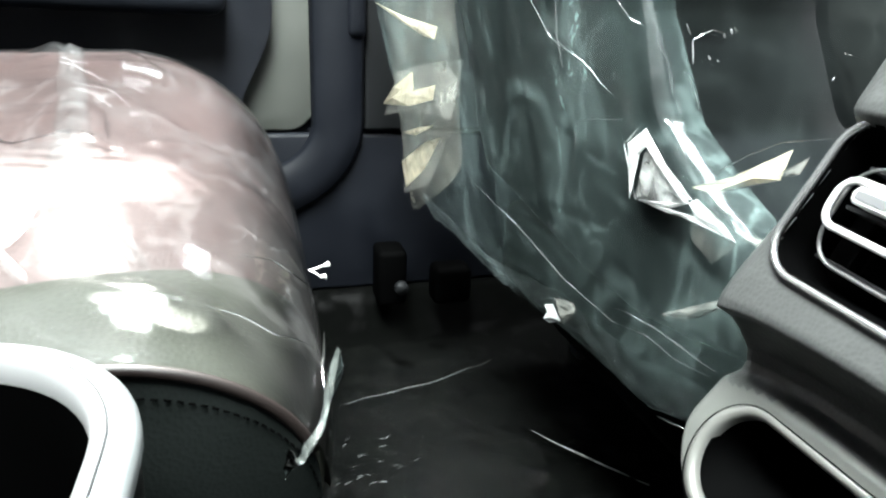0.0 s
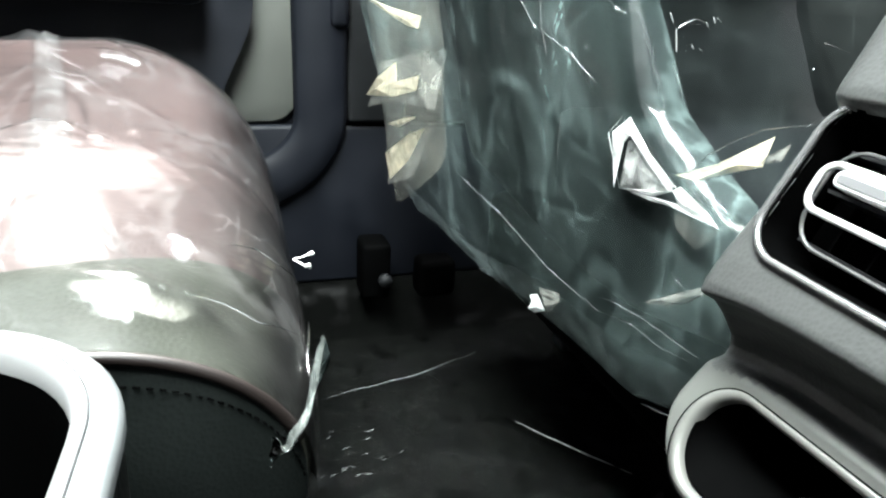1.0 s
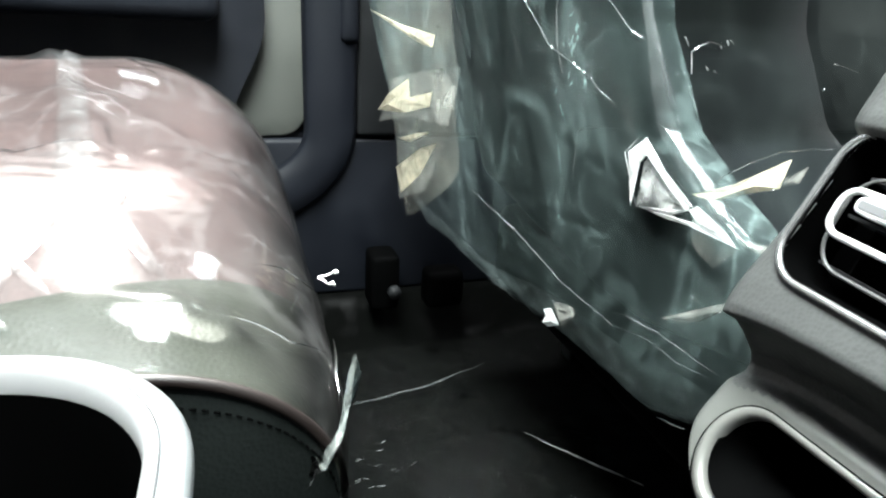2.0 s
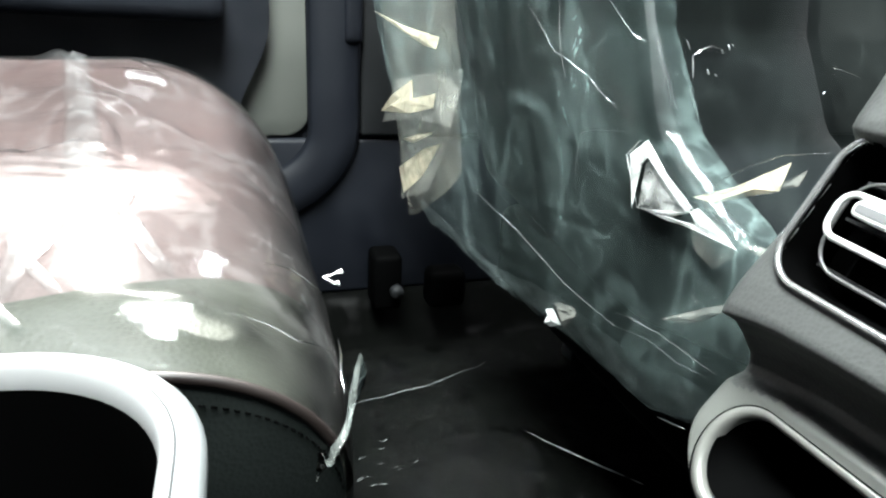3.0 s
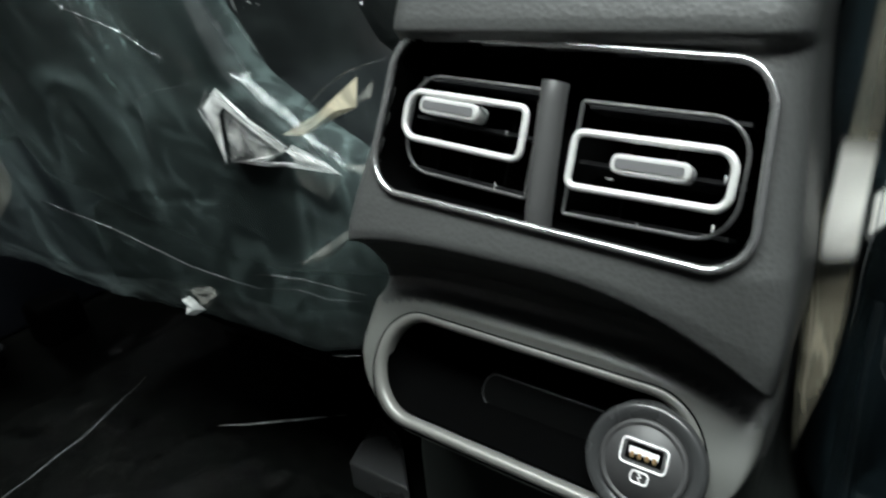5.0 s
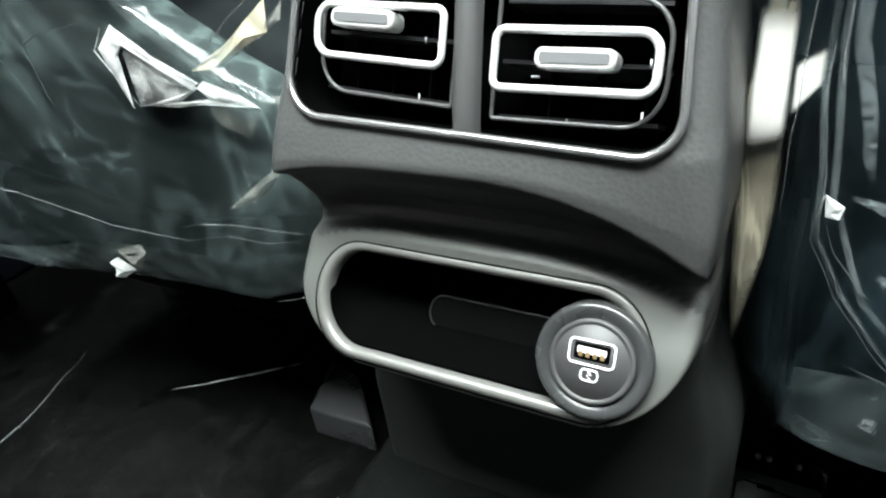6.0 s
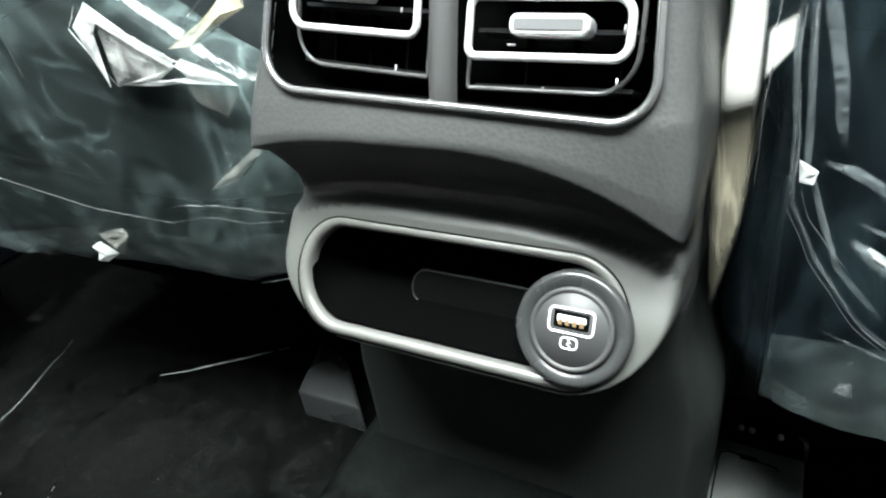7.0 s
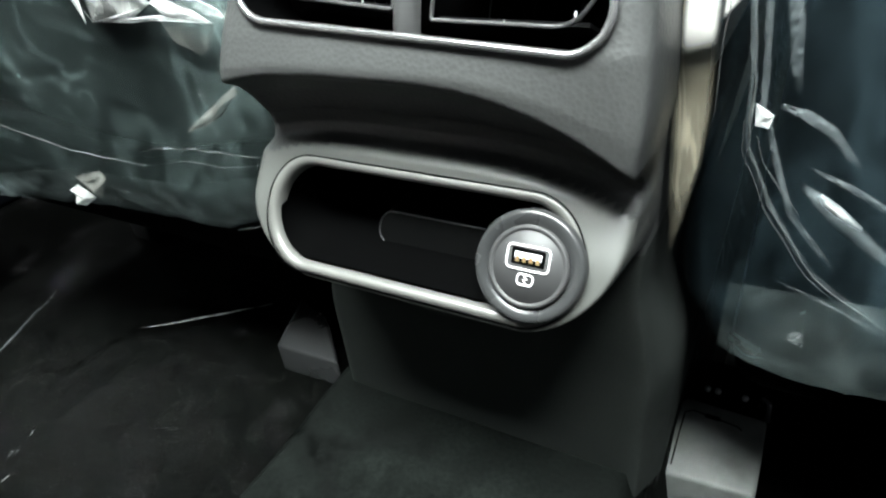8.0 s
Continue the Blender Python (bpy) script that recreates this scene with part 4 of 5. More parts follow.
def front_seat(side):
    """side -1: the seat whose back shows widest; 1: the other."""
    left = side < 0
    lab = "dark fabric front seat back wrapped in clear plastic"
    c = thing("front_chair", (side * 0.36, 0.3, 0.0), lab, "seat", "front seats")

    def inner_x(z):
        if left:
            return through_knots(INNER_L, z)
        return through_knots(INNER_R, z)

    def skin_y(x, z):
        if left:
            u = min(1, max(0, (-0.14 - x) / 0.46))
            return 0.060 - 0.060 * u - (0.08 + 0.22 * u) * (z - 0.21)
        return 0.066 - 0.10 * (z - 0.2)

    outer = -0.60 if left else 0.58
    zlow = 0.205 if left else 0.19

    def wrap(u, v, off, hem):
        """u: 0 far along the inner side, 0.25 inner edge, 0.75 outer edge, 1 far along the outer side."""
        z = hem + (0.62 - hem) * v ** 1.1
        xi = inner_x(z)
        k = min(1, max(0, (u - 0.25) / 0.5))
        x = xi + (outer - xi) * k
        y = skin_y(x, z) - off
        r = 0.034
        if u < 0.25:
            y += (0.25 - u) / 0.25 * 0.30 + 0.8 * r
        elif u > 0.75:
            y += (u - 0.75) / 0.25 * 0.26 + 0.8 * r
        e = min(abs(x - xi), abs(outer - x))
        if 0.25 <= u <= 0.75 and e < r:
            y += r * (1 - math.sqrt(max(0, 1 - ((r - e) / r) ** 2))) * 0.8
        return Vector((x, y, z))

    def solid(u, v):
        p = wrap(u, v, -0.020, zlow + 0.170)
        p.x += 0.012 if abs(p.x - outer) > 0.2 else -0.012
        return p

    def back_l(u, v):
        """The seat back: a slab with a rounded rim, its sides running forward."""
        a, b = min(1, max(0, (u - 0.12) / 0.76)), max(0, (v - 0.12) / 0.88)
        x, z = spanned(BACK_LOW, BACK_INNER, BACK_OUTER, a, b)
        rim = min(a * 0.3, (1 - a) * 0.3, b * 0.3, 0.02) / 0.02
        y = skin_y(x, z) + 0.010 + 0.018 * (1 - math.sqrt(max(0, 1 - (1 - rim) ** 2)))
        y += 0.11 * max(0, (0.12 - u) / 0.12, (u - 0.88) / 0.12, (0.12 - v) / 0.12)
        return Vector((x, y + 0.0015 * noise.noise(Vector((x * 14, 3, z * 14))), z))
    part("backrest", grid(back_l if left else solid, 90, 70, left), M_FABRIC, c, "dark fabric backrest")
    xa, xb = sorted((outer * 0.97, inner_x(0.22) + side * 0.03))
    part("cushion_base", box(xa, xb, 0.10, 0.58, 0.13, 0.235, 0.02), M_BLACK, c, "black seat base")
    for xr in (inner_x(0.2) + side * 0.035, outer * 0.95):
        part("rail", box(xr - 0.014, xr + 0.014, 0.22, 0.60, 0.003, 0.045, 0.003), M_STEEL, c, "dark steel seat rail")
        part("rail_post", box(xr - 0.010, xr + 0.010, 0.26, 0.45, 0.044, 0.132, 0.003), M_BLACK, c, "black rail bracket")

    f = thing("seat_cover", (side * 0.36, 0.05, 0.2), "clear wrinkled plastic protective cover hanging over the front seat back", "plastic cover", "front seat covers")

    lines = LEFT_LINES if left else RIGHT_LINES

    def lay(u, v):
        hem = zlow + 0.004 * noise.noise(Vector((u * 14, 2, side)))
        if left:
            hem += 0.010 + 0.026 * min(1, max(0, (u - 0.25) / 0.5))
        p = wrap(u, v, 0.0, hem)
        x, y, z = p
        w = 0.002 * noise.noise(Vector((x * 5, 0, z * 3 + side))) + streaks(x, z, lines)
        if 0.22 < u < 0.78:
            p.y -= w
        else:
            p.x -= side * w
        return p

    def lay_l(u, v):
        """The bag hangs flat past the seat back, to a straight side seam and a cut hem."""
        x, z = spanned(HEM_L, INNER_L, OUTER_L, u, v ** 1.1)
        z += 0.0015 * noise.noise(Vector((x * 55, 7, 0))) * (1 - v) ** 8
        y = skin_y(x, z)
        e = max(0, inner_x(z) - x)
        if e < 0.034:
            y += 0.034 * (1 - math.sqrt(max(0, 1 - ((0.034 - e) / 0.034) ** 2))) * 0.8
        y += 0.010 * soft(0.93, 1.0, u) + 0.008 * soft(0.10, 0.0, v)
        taut = 1 - 0.6 * soft(0.60, 0.25, u)
        w = 0.002 * noise.noise(Vector((x * 5, 0, z * 3))) + streaks(x, z, lines)
        w += taut * (0.0016 * crease(x, 0, z * 0.45, 26, 2.0) + 0.0007 * crease(x, 0, z, 75, 5.0))
        return Vector((x, y - w, z))
    part("sheet", grid(lay_l, 260, 210, left) if left else grid(lambda u, v: lay(0.25 + 0.75 * u, v), 240, 200, left), M_FILM_FRONT if left else M_FILM_OTHER, f, "clear wrinkled plastic sheet")
    part("side_sheet", grid(lambda u, v: lay(0.25 * u, v), 60, 120, left), M_FILM_SIDE, f, "taut side of the plastic sheet")

    def band(u, v):
        p = lay_l(0.04 + 0.92 * u, 0.0) if left else lay(0.26 + 0.48 * u, 0.0)
        q = p + Vector((0, 0, 0.034 + 0.006 * math.sin(7 * u) if left else 0.050 + 0.006 * math.sin(7 * u)))
        q.y = skin_y(q.x, q.z) - 0.003
        k = p.lerp(q, v)
        k.y -= 0.005 + 0.002 * noise.noise(Vector((k.x * 30, 0, k.z * 30)))
        return k
    part("hem_band", grid(band, 160, 16, left), M_FILM_HEM, f, "doubled plastic hem")
    return c, f, skin_y, inner_x


seat_l, film_l, skin_l, inner_l = front_seat(-1)
seat_r, film_r, skin_r, inner_r = front_seat(1)


def fold(name, corners, parent, seed, lift=0.006, label="crumpled doubled plastic fold", n=14):
    """A crumpled patch of doubled sheet between four corners."""
    a, b, c, d = (Vector(p) for p in corners)

    def at(u, v):
        p = a.lerp(b, u).lerp(d.lerp(c, u), v)
        p.y -= 0.002 + lift * abs(crease(u * 0.9, v * 0.7, seed, 2.4, seed)) + 0.5 * lift * math.sin(math.pi * u) * math.sin(math.pi * v)
        return p
    return part(name, grid(at, n, n), M_FILM_FOLD, parent, label, False)


def bright_edge(points, r, parent, name="fold_edge"):
    """A folded edge of sheet: a thin rounded bead, its highlight painted as milky colour."""
    pts = [Vector(p) for p in points]
    path = []
    for p, q in zip(pts, pts[1:]):
        path += [p.lerp(q, k / 8) for k in range(8)]
    path.append(pts[-1])
    bm = bmesh.new()
    n = len(path)
    tube([p + Vector((0.0007 * noise.noise(p * 90), 0, 0.0007 * noise.noise(p * 70))) for p in path], [r * (0.25 + 0.85 * math.sin(math.pi * (k + 0.5) / n) ** 0.7) * (1 + 0.5 * noise.noise(p * 60)) for k, p in enumerate(path)], 6, flat=0.7, bm=bm)
    return part(name, bm, M_FILM_GLASSY if name == "crease_line" else M_FILM_EDGE_SHINE, parent, "tightly folded plastic edge, its highlight put in as milky colour")


def ribbon(points, parent, mat, name="ribbon_fold", label="flattened fold of plastic", bulge=0.9):
    """A strip of doubled sheet along (x, y, z, half width)."""
    n = len(points)

    def at(u, v):
        t = v * (n - 1)
        i = min(n - 2, int(t))
        p, q = Vector(points[i]), Vector(points[i + 1])
        c = p.lerp(q, t - i)
        d = Vector(points[min(n - 1, i + 1)][:3]) - Vector(points[max(0, i)][:3])
        across = d.cross(Vector((0, -1, 0))).normalized()
        k = 2 * u - 1
        w = c[3] * (1 + 0.25 * noise.noise(Vector((c[0] * 60, 3, c[2] * 60))))
        return Vector(c[:3]) + across * (w * k) + Vector((0, -bulge * w * math.sqrt(max(0, 1 - k * k)) + 0.0006 * noise.noise(Vector((u * 4, v * 30, 1))), 0))
    return part(name, grid(at, 8, 12 * (n - 1)), mat, parent, label)


def on_l(x, z, out=0.006):
    """A point on the cover of the wider seat back; out: metres towards the rear."""
    e = min(1, max(0, (x + 0.60) / 0.034))
    return Vector((x, skin_l(x, z) - out + 0.027 * (1 - math.sqrt(1 - (1 - e) ** 2)), z))


def on_crumple(x, z, out=0.0):
    """The loose strip at the outer edge, crumpled in shallow level waves."""
    w = 0.0008 * noise.noise(Vector((x * 30, 2, z * 30)))
    return on_l(x, z, out + w - 0.12 * (z - 0.33))


def on_r(x, z, out=0.010):
    return Vector((x, skin_r(x, z) - out, z))


def on_strip(x, z, out=0.0):
    """The gathered strip swells softly on its way down."""
    y = skin_r(x, z) - 0.006 - out + 0.08 * (z - 0.335) + 0.0016 * soft(0.30, 0.345, z) * math.sin(2 * math.pi * (z - 0.361 + 0.25 * (x - 0.088)) / 0.062)
    return Vector((x, y - 0.0010 * noise.noise(Vector((x * 160, 3, z * 60))), z))


def on_inner(x, z, out=0.0):
    """Sheet stretched from the seat back towards the console."""
    return Vector((x, 0.047 - out, z))


def patch(quad, skin, parent, mat, name="fold_facet", lift=0.006, wave=0.0004, n=20, lean=0.0, label="sharply folded plastic facet"):
    """A folded patch of sheet lying on a cover between four (x, z) corners."""
    a, b, c, d = (Vector((x, 0, z)) for x, z in quad)

    def at(u, v):
        p = a.lerp(b, u).lerp(d.lerp(c, u), v)
        return skin(p.x, p.z, lift - lean * (p.z - (a.z + b.z + c.z + d.z) / 4) + wave * (noise.noise(Vector((p.x * 140, 1, p.z * 140))) + 1.5 * noise.noise(Vector((p.x * 60, 4, p.z * 60)))))
    turned = (b.z - a.z) * (d.x - a.x) - (b.x - a.x) * (d.z - a.z) > 0
    return part(name, grid(at, n, n, turned), mat, parent, label)


def between(name, one, two, skin, parent, mat, label, lift=0.005, bulge=0.0, wave=0.0006, n=14):
    """A strip of sheet lying on a cover between two lines of (x, z)."""
    m = len(one) - 1

    def pick(pts, v):
        t = v * m
        i = min(m - 1, int(t))
        k = t - i
        g = [pts[max(0, i - 1)], pts[i], pts[i + 1], pts[min(m, i + 2)]]
        return [0.5 * (2 * g[1][q] + (g[2][q] - g[0][q]) * k + (2 * g[0][q] - 5 * g[1][q] + 4 * g[2][q] - g[3][q]) * k * k + (3 * g[1][q] - g[0][q] - 3 * g[2][q] + g[3][q]) * k ** 3) for q in (0, 1)]

    def at(u, v):
        p, q = pick(one, v), pick(two, v)
        x, z = p[0] + (q[0] - p[0]) * u, p[1] + (q[1] - p[1]) * u
        w = wave * (0.4 * noise.noise(Vector((x * 90, 2, z * 40))) + 2 * noise.noise(Vector((x * 25, 5, z * 10))))
        return skin(x, z, lift + bulge * math.sin(math.pi * u) + w)
    (ax, az), (bx, bz), (dx, dz) = one[0], two[0], one[1]
    turned = (bz - az) * (dx - ax) - (bx - ax) * (dz - az) > 0
    return part(name, grid(at, n, 16 * m, turned), mat, parent, label)


def shard(corners, skin, parent, mat, name="fold_facet", lift=0.007, peak=0.003, seed=1, label="sharply folded plastic facet", lean=0.3):
    """A crumpled scrap of folded sheet: flat facets from a raised middle to (x, z) corners."""
    r = random.Random(seed)
    n = len(corners)
    mx, mz = sum(p[0] for p in corners) / n, sum(p[1] for p in corners) / n
    bm = bmesh.new()
    rim = [bm.verts.new(skin(x, z, lift - lean * (z - mz) + r.uniform(-0.4, 0.4) * peak)) for x, z in corners]
    mid = [bm.verts.new(skin(mx + (x - mx) * 0.45, mz + (z - mz) * 0.45, lift - 0.45 * lean * (z - mz) + r.uniform(0.2, 1.3) * peak)) for x, z in corners]
    top = bm.verts.new(skin(mx, mz, lift + peak * r.uniform(0.3, 1.0)))
    for i in range(n):
        k = (i + 1) % n
        bm.faces.new((rim[i], rim[k], mid[k]))
        bm.faces.new((rim[i], mid[k], mid[i]))
        bm.faces.new((mid[i], mid[k], top))
    bm.normal_update()
    for f in bm.faces:
        if f.normal.y > 0:
            f.normal_flip()
    return part(name, bm, mat, parent, label, False)


# side seam of the wide cover: a light strip past the seat back, with crumpled scraps tinted for warm reflections
between("overlap_strip", [(-0.570, 0.62), (-0.585, 0.456), (-0.594, 0.388), (-0.5935, 0.329), (-0.598, 0.272), (-0.592, 0.245), (-0.580, 0.2215)],
        [(-0.438, 0.62), (-0.434, 0.459), (-0.426, 0.404), (-0.432, 0.356), (-0.430, 0.315), (-0.460, 0.285), (-0.548, 0.232)], on_crumple, film_l, M_FILM_STRIP, "light strip of doubled plastic, tinted for warm light", 0.003, 0.0, 0.0003, 40)
for corners, mat, seed in (([(-0.5869, 0.3427), (-0.545, 0.366), (-0.5025, 0.386), (-0.4985, 0.3677), (-0.4547, 0.379), (-0.457, 0.3658), (-0.505, 0.3528)], M_FILM_TAN, 1),
                           ([(-0.5427, 0.3814), (-0.4875, 0.394), (-0.4173, 0.4053), (-0.4265, 0.353), (-0.505, 0.349), (-0.5785, 0.3316)], M_FILM_PALE, 2),
                           ([(-0.5408, 0.3201), (-0.5011, 0.3331), (-0.4745, 0.3387), (-0.5128, 0.3215)], M_FILM_TAN, 3),
                           ([(-0.5525, 0.2566), (-0.5694, 0.2821), (-0.5085, 0.3165), (-0.4778, 0.3269), (-0.508, 0.2877)], M_FILM_TAN, 4),
                           ([(-0.5900, 0.2900), (-0.5750, 0.3300), (-0.5000, 0.3300), (-0.4600, 0.3350), (-0.4950, 0.2750), (-0.5600, 0.2480)], M_FILM_PALE, 5),
                           ([(-0.552, 0.4469), (-0.4869, 0.4358), (-0.4244, 0.4299), (-0.4272, 0.4196), (-0.4488, 0.4213), (-0.489, 0.4308)], M_FILM_TAN, 6)):
    shard(corners, on_l, film_l, mat, "crumpled_patch", 0.007 if mat is M_FILM_PALE else 0.011, 0.0014, seed, "crumpled scrap of plastic, tinted for warm reflection")
# the sharp three-cornered fold: highlights painted as white bands round a clearer window
for corners, mat, seed in (([(-0.2056, 0.3862), (-0.2160, 0.3751), (-0.2048, 0.3440), (-0.2060, 0.3712), (-0.2024, 0.3760)], M_FILM_SHINE, 1),
                           ([(-0.2056, 0.3862), (-0.2024, 0.3760), (-0.1850, 0.3630), (-0.1682, 0.3523), (-0.1640, 0.3560), (-0.1850, 0.3690)], M_FILM_SHINE, 2),
                           ([(-0.1640, 0.3560), (-0.1682, 0.3523), (-0.1614, 0.3461), (-0.1328, 0.3422), (-0.1450, 0.3490)], M_FILM_SHINE, 3),
                           ([(-0.2048, 0.3440), (-0.1820, 0.3490), (-0.1682, 0.3523), (-0.1760, 0.3480), (-0.1815, 0.3452)], M_FILM_SHINE, 4),
                           ([(-0.2048, 0.3440), (-0.1815, 0.3455), (-0.1614, 0.3470), (-0.1328, 0.3422), (-0.1614, 0.3445), (-0.1815, 0.3430)], M_FILM_SHINE, 5),
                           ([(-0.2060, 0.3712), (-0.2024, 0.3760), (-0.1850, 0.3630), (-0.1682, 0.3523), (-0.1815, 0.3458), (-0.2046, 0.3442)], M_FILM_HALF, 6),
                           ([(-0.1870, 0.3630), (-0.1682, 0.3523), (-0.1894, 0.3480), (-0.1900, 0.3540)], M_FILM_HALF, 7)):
    shard(corners, on_l, film_l, mat, lift=0.0055 if mat is M_FILM_SHINE else 0.0042, peak=0.0018, seed=seed, lean=0.2)
for pts in ([(-0.2056, 0.3862), (-0.2160, 0.3751), (-0.2048, 0.3440)], [(-0.2048, 0.3440), (-0.1614, 0.3470), (-0.1328, 0.3422)], [(-0.2056, 0.3862), (-0.1640, 0.3560), (-0.1328, 0.3422)]):
    bright_edge([on_l(x, z, 0.0075) for x, z in pts], 0.00045, film_l)
patch([(-0.1640, 0.3440), (-0.1328, 0.3410), (-0.1480, 0.3250), (-0.1620, 0.3330)], on_l, film_l, M_FILM_PALE, lift=0.006)
# the second fold, stretched towards the console
for corners, mat, seed in (([(-0.1725, 0.3600), (-0.1574, 0.3611), (-0.1220, 0.3772), (-0.1229, 0.3913), (-0.1347, 0.3819), (-0.1478, 0.3724)], M_FILM_TAN, 2),
                           ([(-0.1206, 0.3784), (-0.1099, 0.3828), (-0.1093, 0.3911), (-0.1184, 0.3827)], M_FILM_PALE, 3),
                           ([(-0.1340, 0.3425), (-0.1390, 0.3450), (-0.1180, 0.3480), (-0.1150, 0.3440)], M_FILM_PALE, 4)):
    shard(corners, on_inner, film_l, mat, lift=0.0, peak=0.003, seed=seed)
bright_edge([(-0.1725, 0.046, 0.3598), (-0.1574, 0.046, 0.3606), (-0.1400, 0.046, 0.3690), (-0.1220, 0.046, 0.3768)], 0.0005, film_l)
bright_edge([(-0.1727, 0.050, 0.3606), (-0.1612, 0.050, 0.3735), (-0.1450, 0.050, 0.3840), (-0.1272, 0.050, 0.3937), (-0.1001, 0.050, 0.4016)], 0.0005, film_l, "crease_line")
# doubled sheet down the inner edge
between("edge_fold", [(-0.2300, 0.56), (-0.2116, 0.4624), (-0.2054, 0.439), (-0.1998, 0.4119), (-0.1937, 0.3937), (-0.1841, 0.3811), (-0.1705, 0.3681), (-0.1435, 0.3449)],
        [(-0.2220, 0.56), (-0.2046, 0.4625), (-0.1969, 0.4397), (-0.1892, 0.4134), (-0.1800, 0.3947), (-0.1736, 0.3818), (-0.1641, 0.3682), (-0.1390, 0.3445)], on_l, film_l, M_FILM_FOLD, "doubled plastic along the inner edge", 0.006, 0.0003, 0.0002)
for pts in ([(-0.1872, 0.3945), (-0.1815, 0.3925), (-0.1765, 0.3872), (-0.1745, 0.3835)], [(-0.1760, 0.3880), (-0.1725, 0.3820), (-0.1705, 0.3785)]):
    bright_edge([on_l(x, z, 0.008) for x, z in pts], 0.0007, film_l)
# loose creases
for pts, r in (([(-0.2610, 0.340), (-0.2607, 0.3542), (-0.2567, 0.3801), (-0.2462, 0.3847), (-0.2171, 0.3887)], 0.00035),
               ([(-0.4092, 0.3021), (-0.372, 0.2930), (-0.334, 0.2837), (-0.274, 0.263), (-0.2166, 0.2555)], 0.0006),
               ([(-0.2174, 0.2652), (-0.2066, 0.2687), (-0.1763, 0.2698), (-0.1534, 0.2683), (-0.1314, 0.2678)], 0.0007),
               ([(-0.2166, 0.2555), (-0.185, 0.2612), (-0.1607, 0.2582), (-0.135, 0.2626)], 0.0004),
               ([(-0.256, 0.333), (-0.259, 0.325)], 0.0003), ([(-0.158, 0.306), (-0.150, 0.303)], 0.0003),
               ([(-0.3092, 0.4607), (-0.2817, 0.4300), (-0.2525, 0.4187), (-0.2250, 0.4017)], 0.0004), ([(-0.2761, 0.4613), (-0.2762, 0.4304), (-0.2707, 0.4130)], 0.0004), ([(-0.2335, 0.4621), (-0.2154, 0.4445), (-0.2049, 0.4407)], 0.0004)):
    bright_edge([on_l(x, z, 0.0085) for x, z in pts], r, film_l, "crease_line")
shard([(-0.1742, 0.2820), (-0.1502, 0.2999), (-0.1374, 0.3085), (-0.1356, 0.3045), (-0.1560, 0.2870)], on_l, film_l, M_FILM_PALE, "fold", 0.007, 0.002, 5)
bright_edge([on_l(-0.1742, 0.2820, 0.008), on_l(-0.1502, 0.2915, 0.008), on_l(-0.1356, 0.3045, 0.008)], 0.0005, film_l)
shard([(-0.2985, 0.2295), (-0.2890, 0.2345), (-0.2770, 0.2254), (-0.2905, 0.2175)], on_l, film_l, M_FILM_HALF, "crumple", 0.009, 0.006, 6)
shard([(-0.2890, 0.2400), (-0.2660, 0.2455), (-0.2610, 0.2407), (-0.2718, 0.2254)], on_l, film_l, M_FILM_PALE, "crumple", 0.008, 0.004, 7)
bright_edge([on_l(-0.176, 0.2075, 0.004), on_l(-0.163, 0.2110, 0.004), on_l(-0.153, 0.2140, 0.004)], 0.0009, film_l)
# small puckers on the inner side of the cover, their glints painted milky white
for pts, x, r in (([(0.051, 0.443), (0.055, 0.437)], -0.2150, 0.0006), ([(0.058, 0.4345), (0.063, 0.438), (0.069, 0.4405), (0.077, 0.4385), (0.0785, 0.4360)], -0.2150, 0.0009),
                  ([(0.081, 0.4415), (0.083, 0.4380)], -0.2150, 0.0010), ([(0.083, 0.4420), (0.088, 0.4385)], -0.2150, 0.0005), ([(0.052, 0.435), (0.0535, 0.428), (0.055, 0.4215)], -0.2080, 0.0006),
                  ([(0.064, 0.4265), (0.066, 0.4235)], -0.2080, 0.0008), ([(0.070, 0.4245), (0.073, 0.4230)], -0.2080, 0.0006),
                  ([(0.047, 0.416), (0.053, 0.406), (0.058, 0.397)], -0.1985, 0.0004), ([(0.160, 0.4310), (0.164, 0.4300)], -0.2080, 0.0007), ([(0.164, 0.4300), (0.185, 0.4255)], -0.2080, 0.0003), ([(0.156, 0.4140), (0.158, 0.4155)], -0.2080, 0.0006)):
    bright_edge([(x, y, z) for y, z in pts], r, film_l, "pucker_glint")

# the other cover: gathered inner strip, its hot highlight painted white, and long folds that sweep out to the hem
between("gathered_strip", [(0.0860, 0.47), (0.0851, 0.377), (0.0837, 0.3665), (0.0817, 0.3513), (0.0825, 0.3257), (0.0837, 0.304), (0.0850, 0.285), (0.0880, 0.255)], [(0.0965, 0.47), (0.0948, 0.3767), (0.0951, 0.3593), (0.0955, 0.3498), (0.0971, 0.3292), (0.0968, 0.3058), (0.0945, 0.285), (0.0895, 0.255)], on_strip, film_r, M_FILM_GATHER, "gathered strip of plastic, tinted for warm reflection", 0.0, 0.002, 0.0004, 24)
between("fold_highlight", [(0.0835, 0.3860), (0.0838, 0.3700), (0.0835, 0.3560), (0.0840, 0.3400)], [(0.0955, 0.3860), (0.0955, 0.3700), (0.0962, 0.3560), (0.0965, 0.3440)], on_strip, film_r, M_FILM_GLOW, "plastic fold, its highlight put in as white", 0.003, 0.001, 0.0004)
patch([(0.0955, 0.3690), (0.1040, 0.3740), (0.1045, 0.3630), (0.0962, 0.3520)], on_r, film_r, M_FILM_GLOW, "fold_highlight", 0.008, 0.0004, 20, 0.3, "plastic fold, its highlight put in as white")
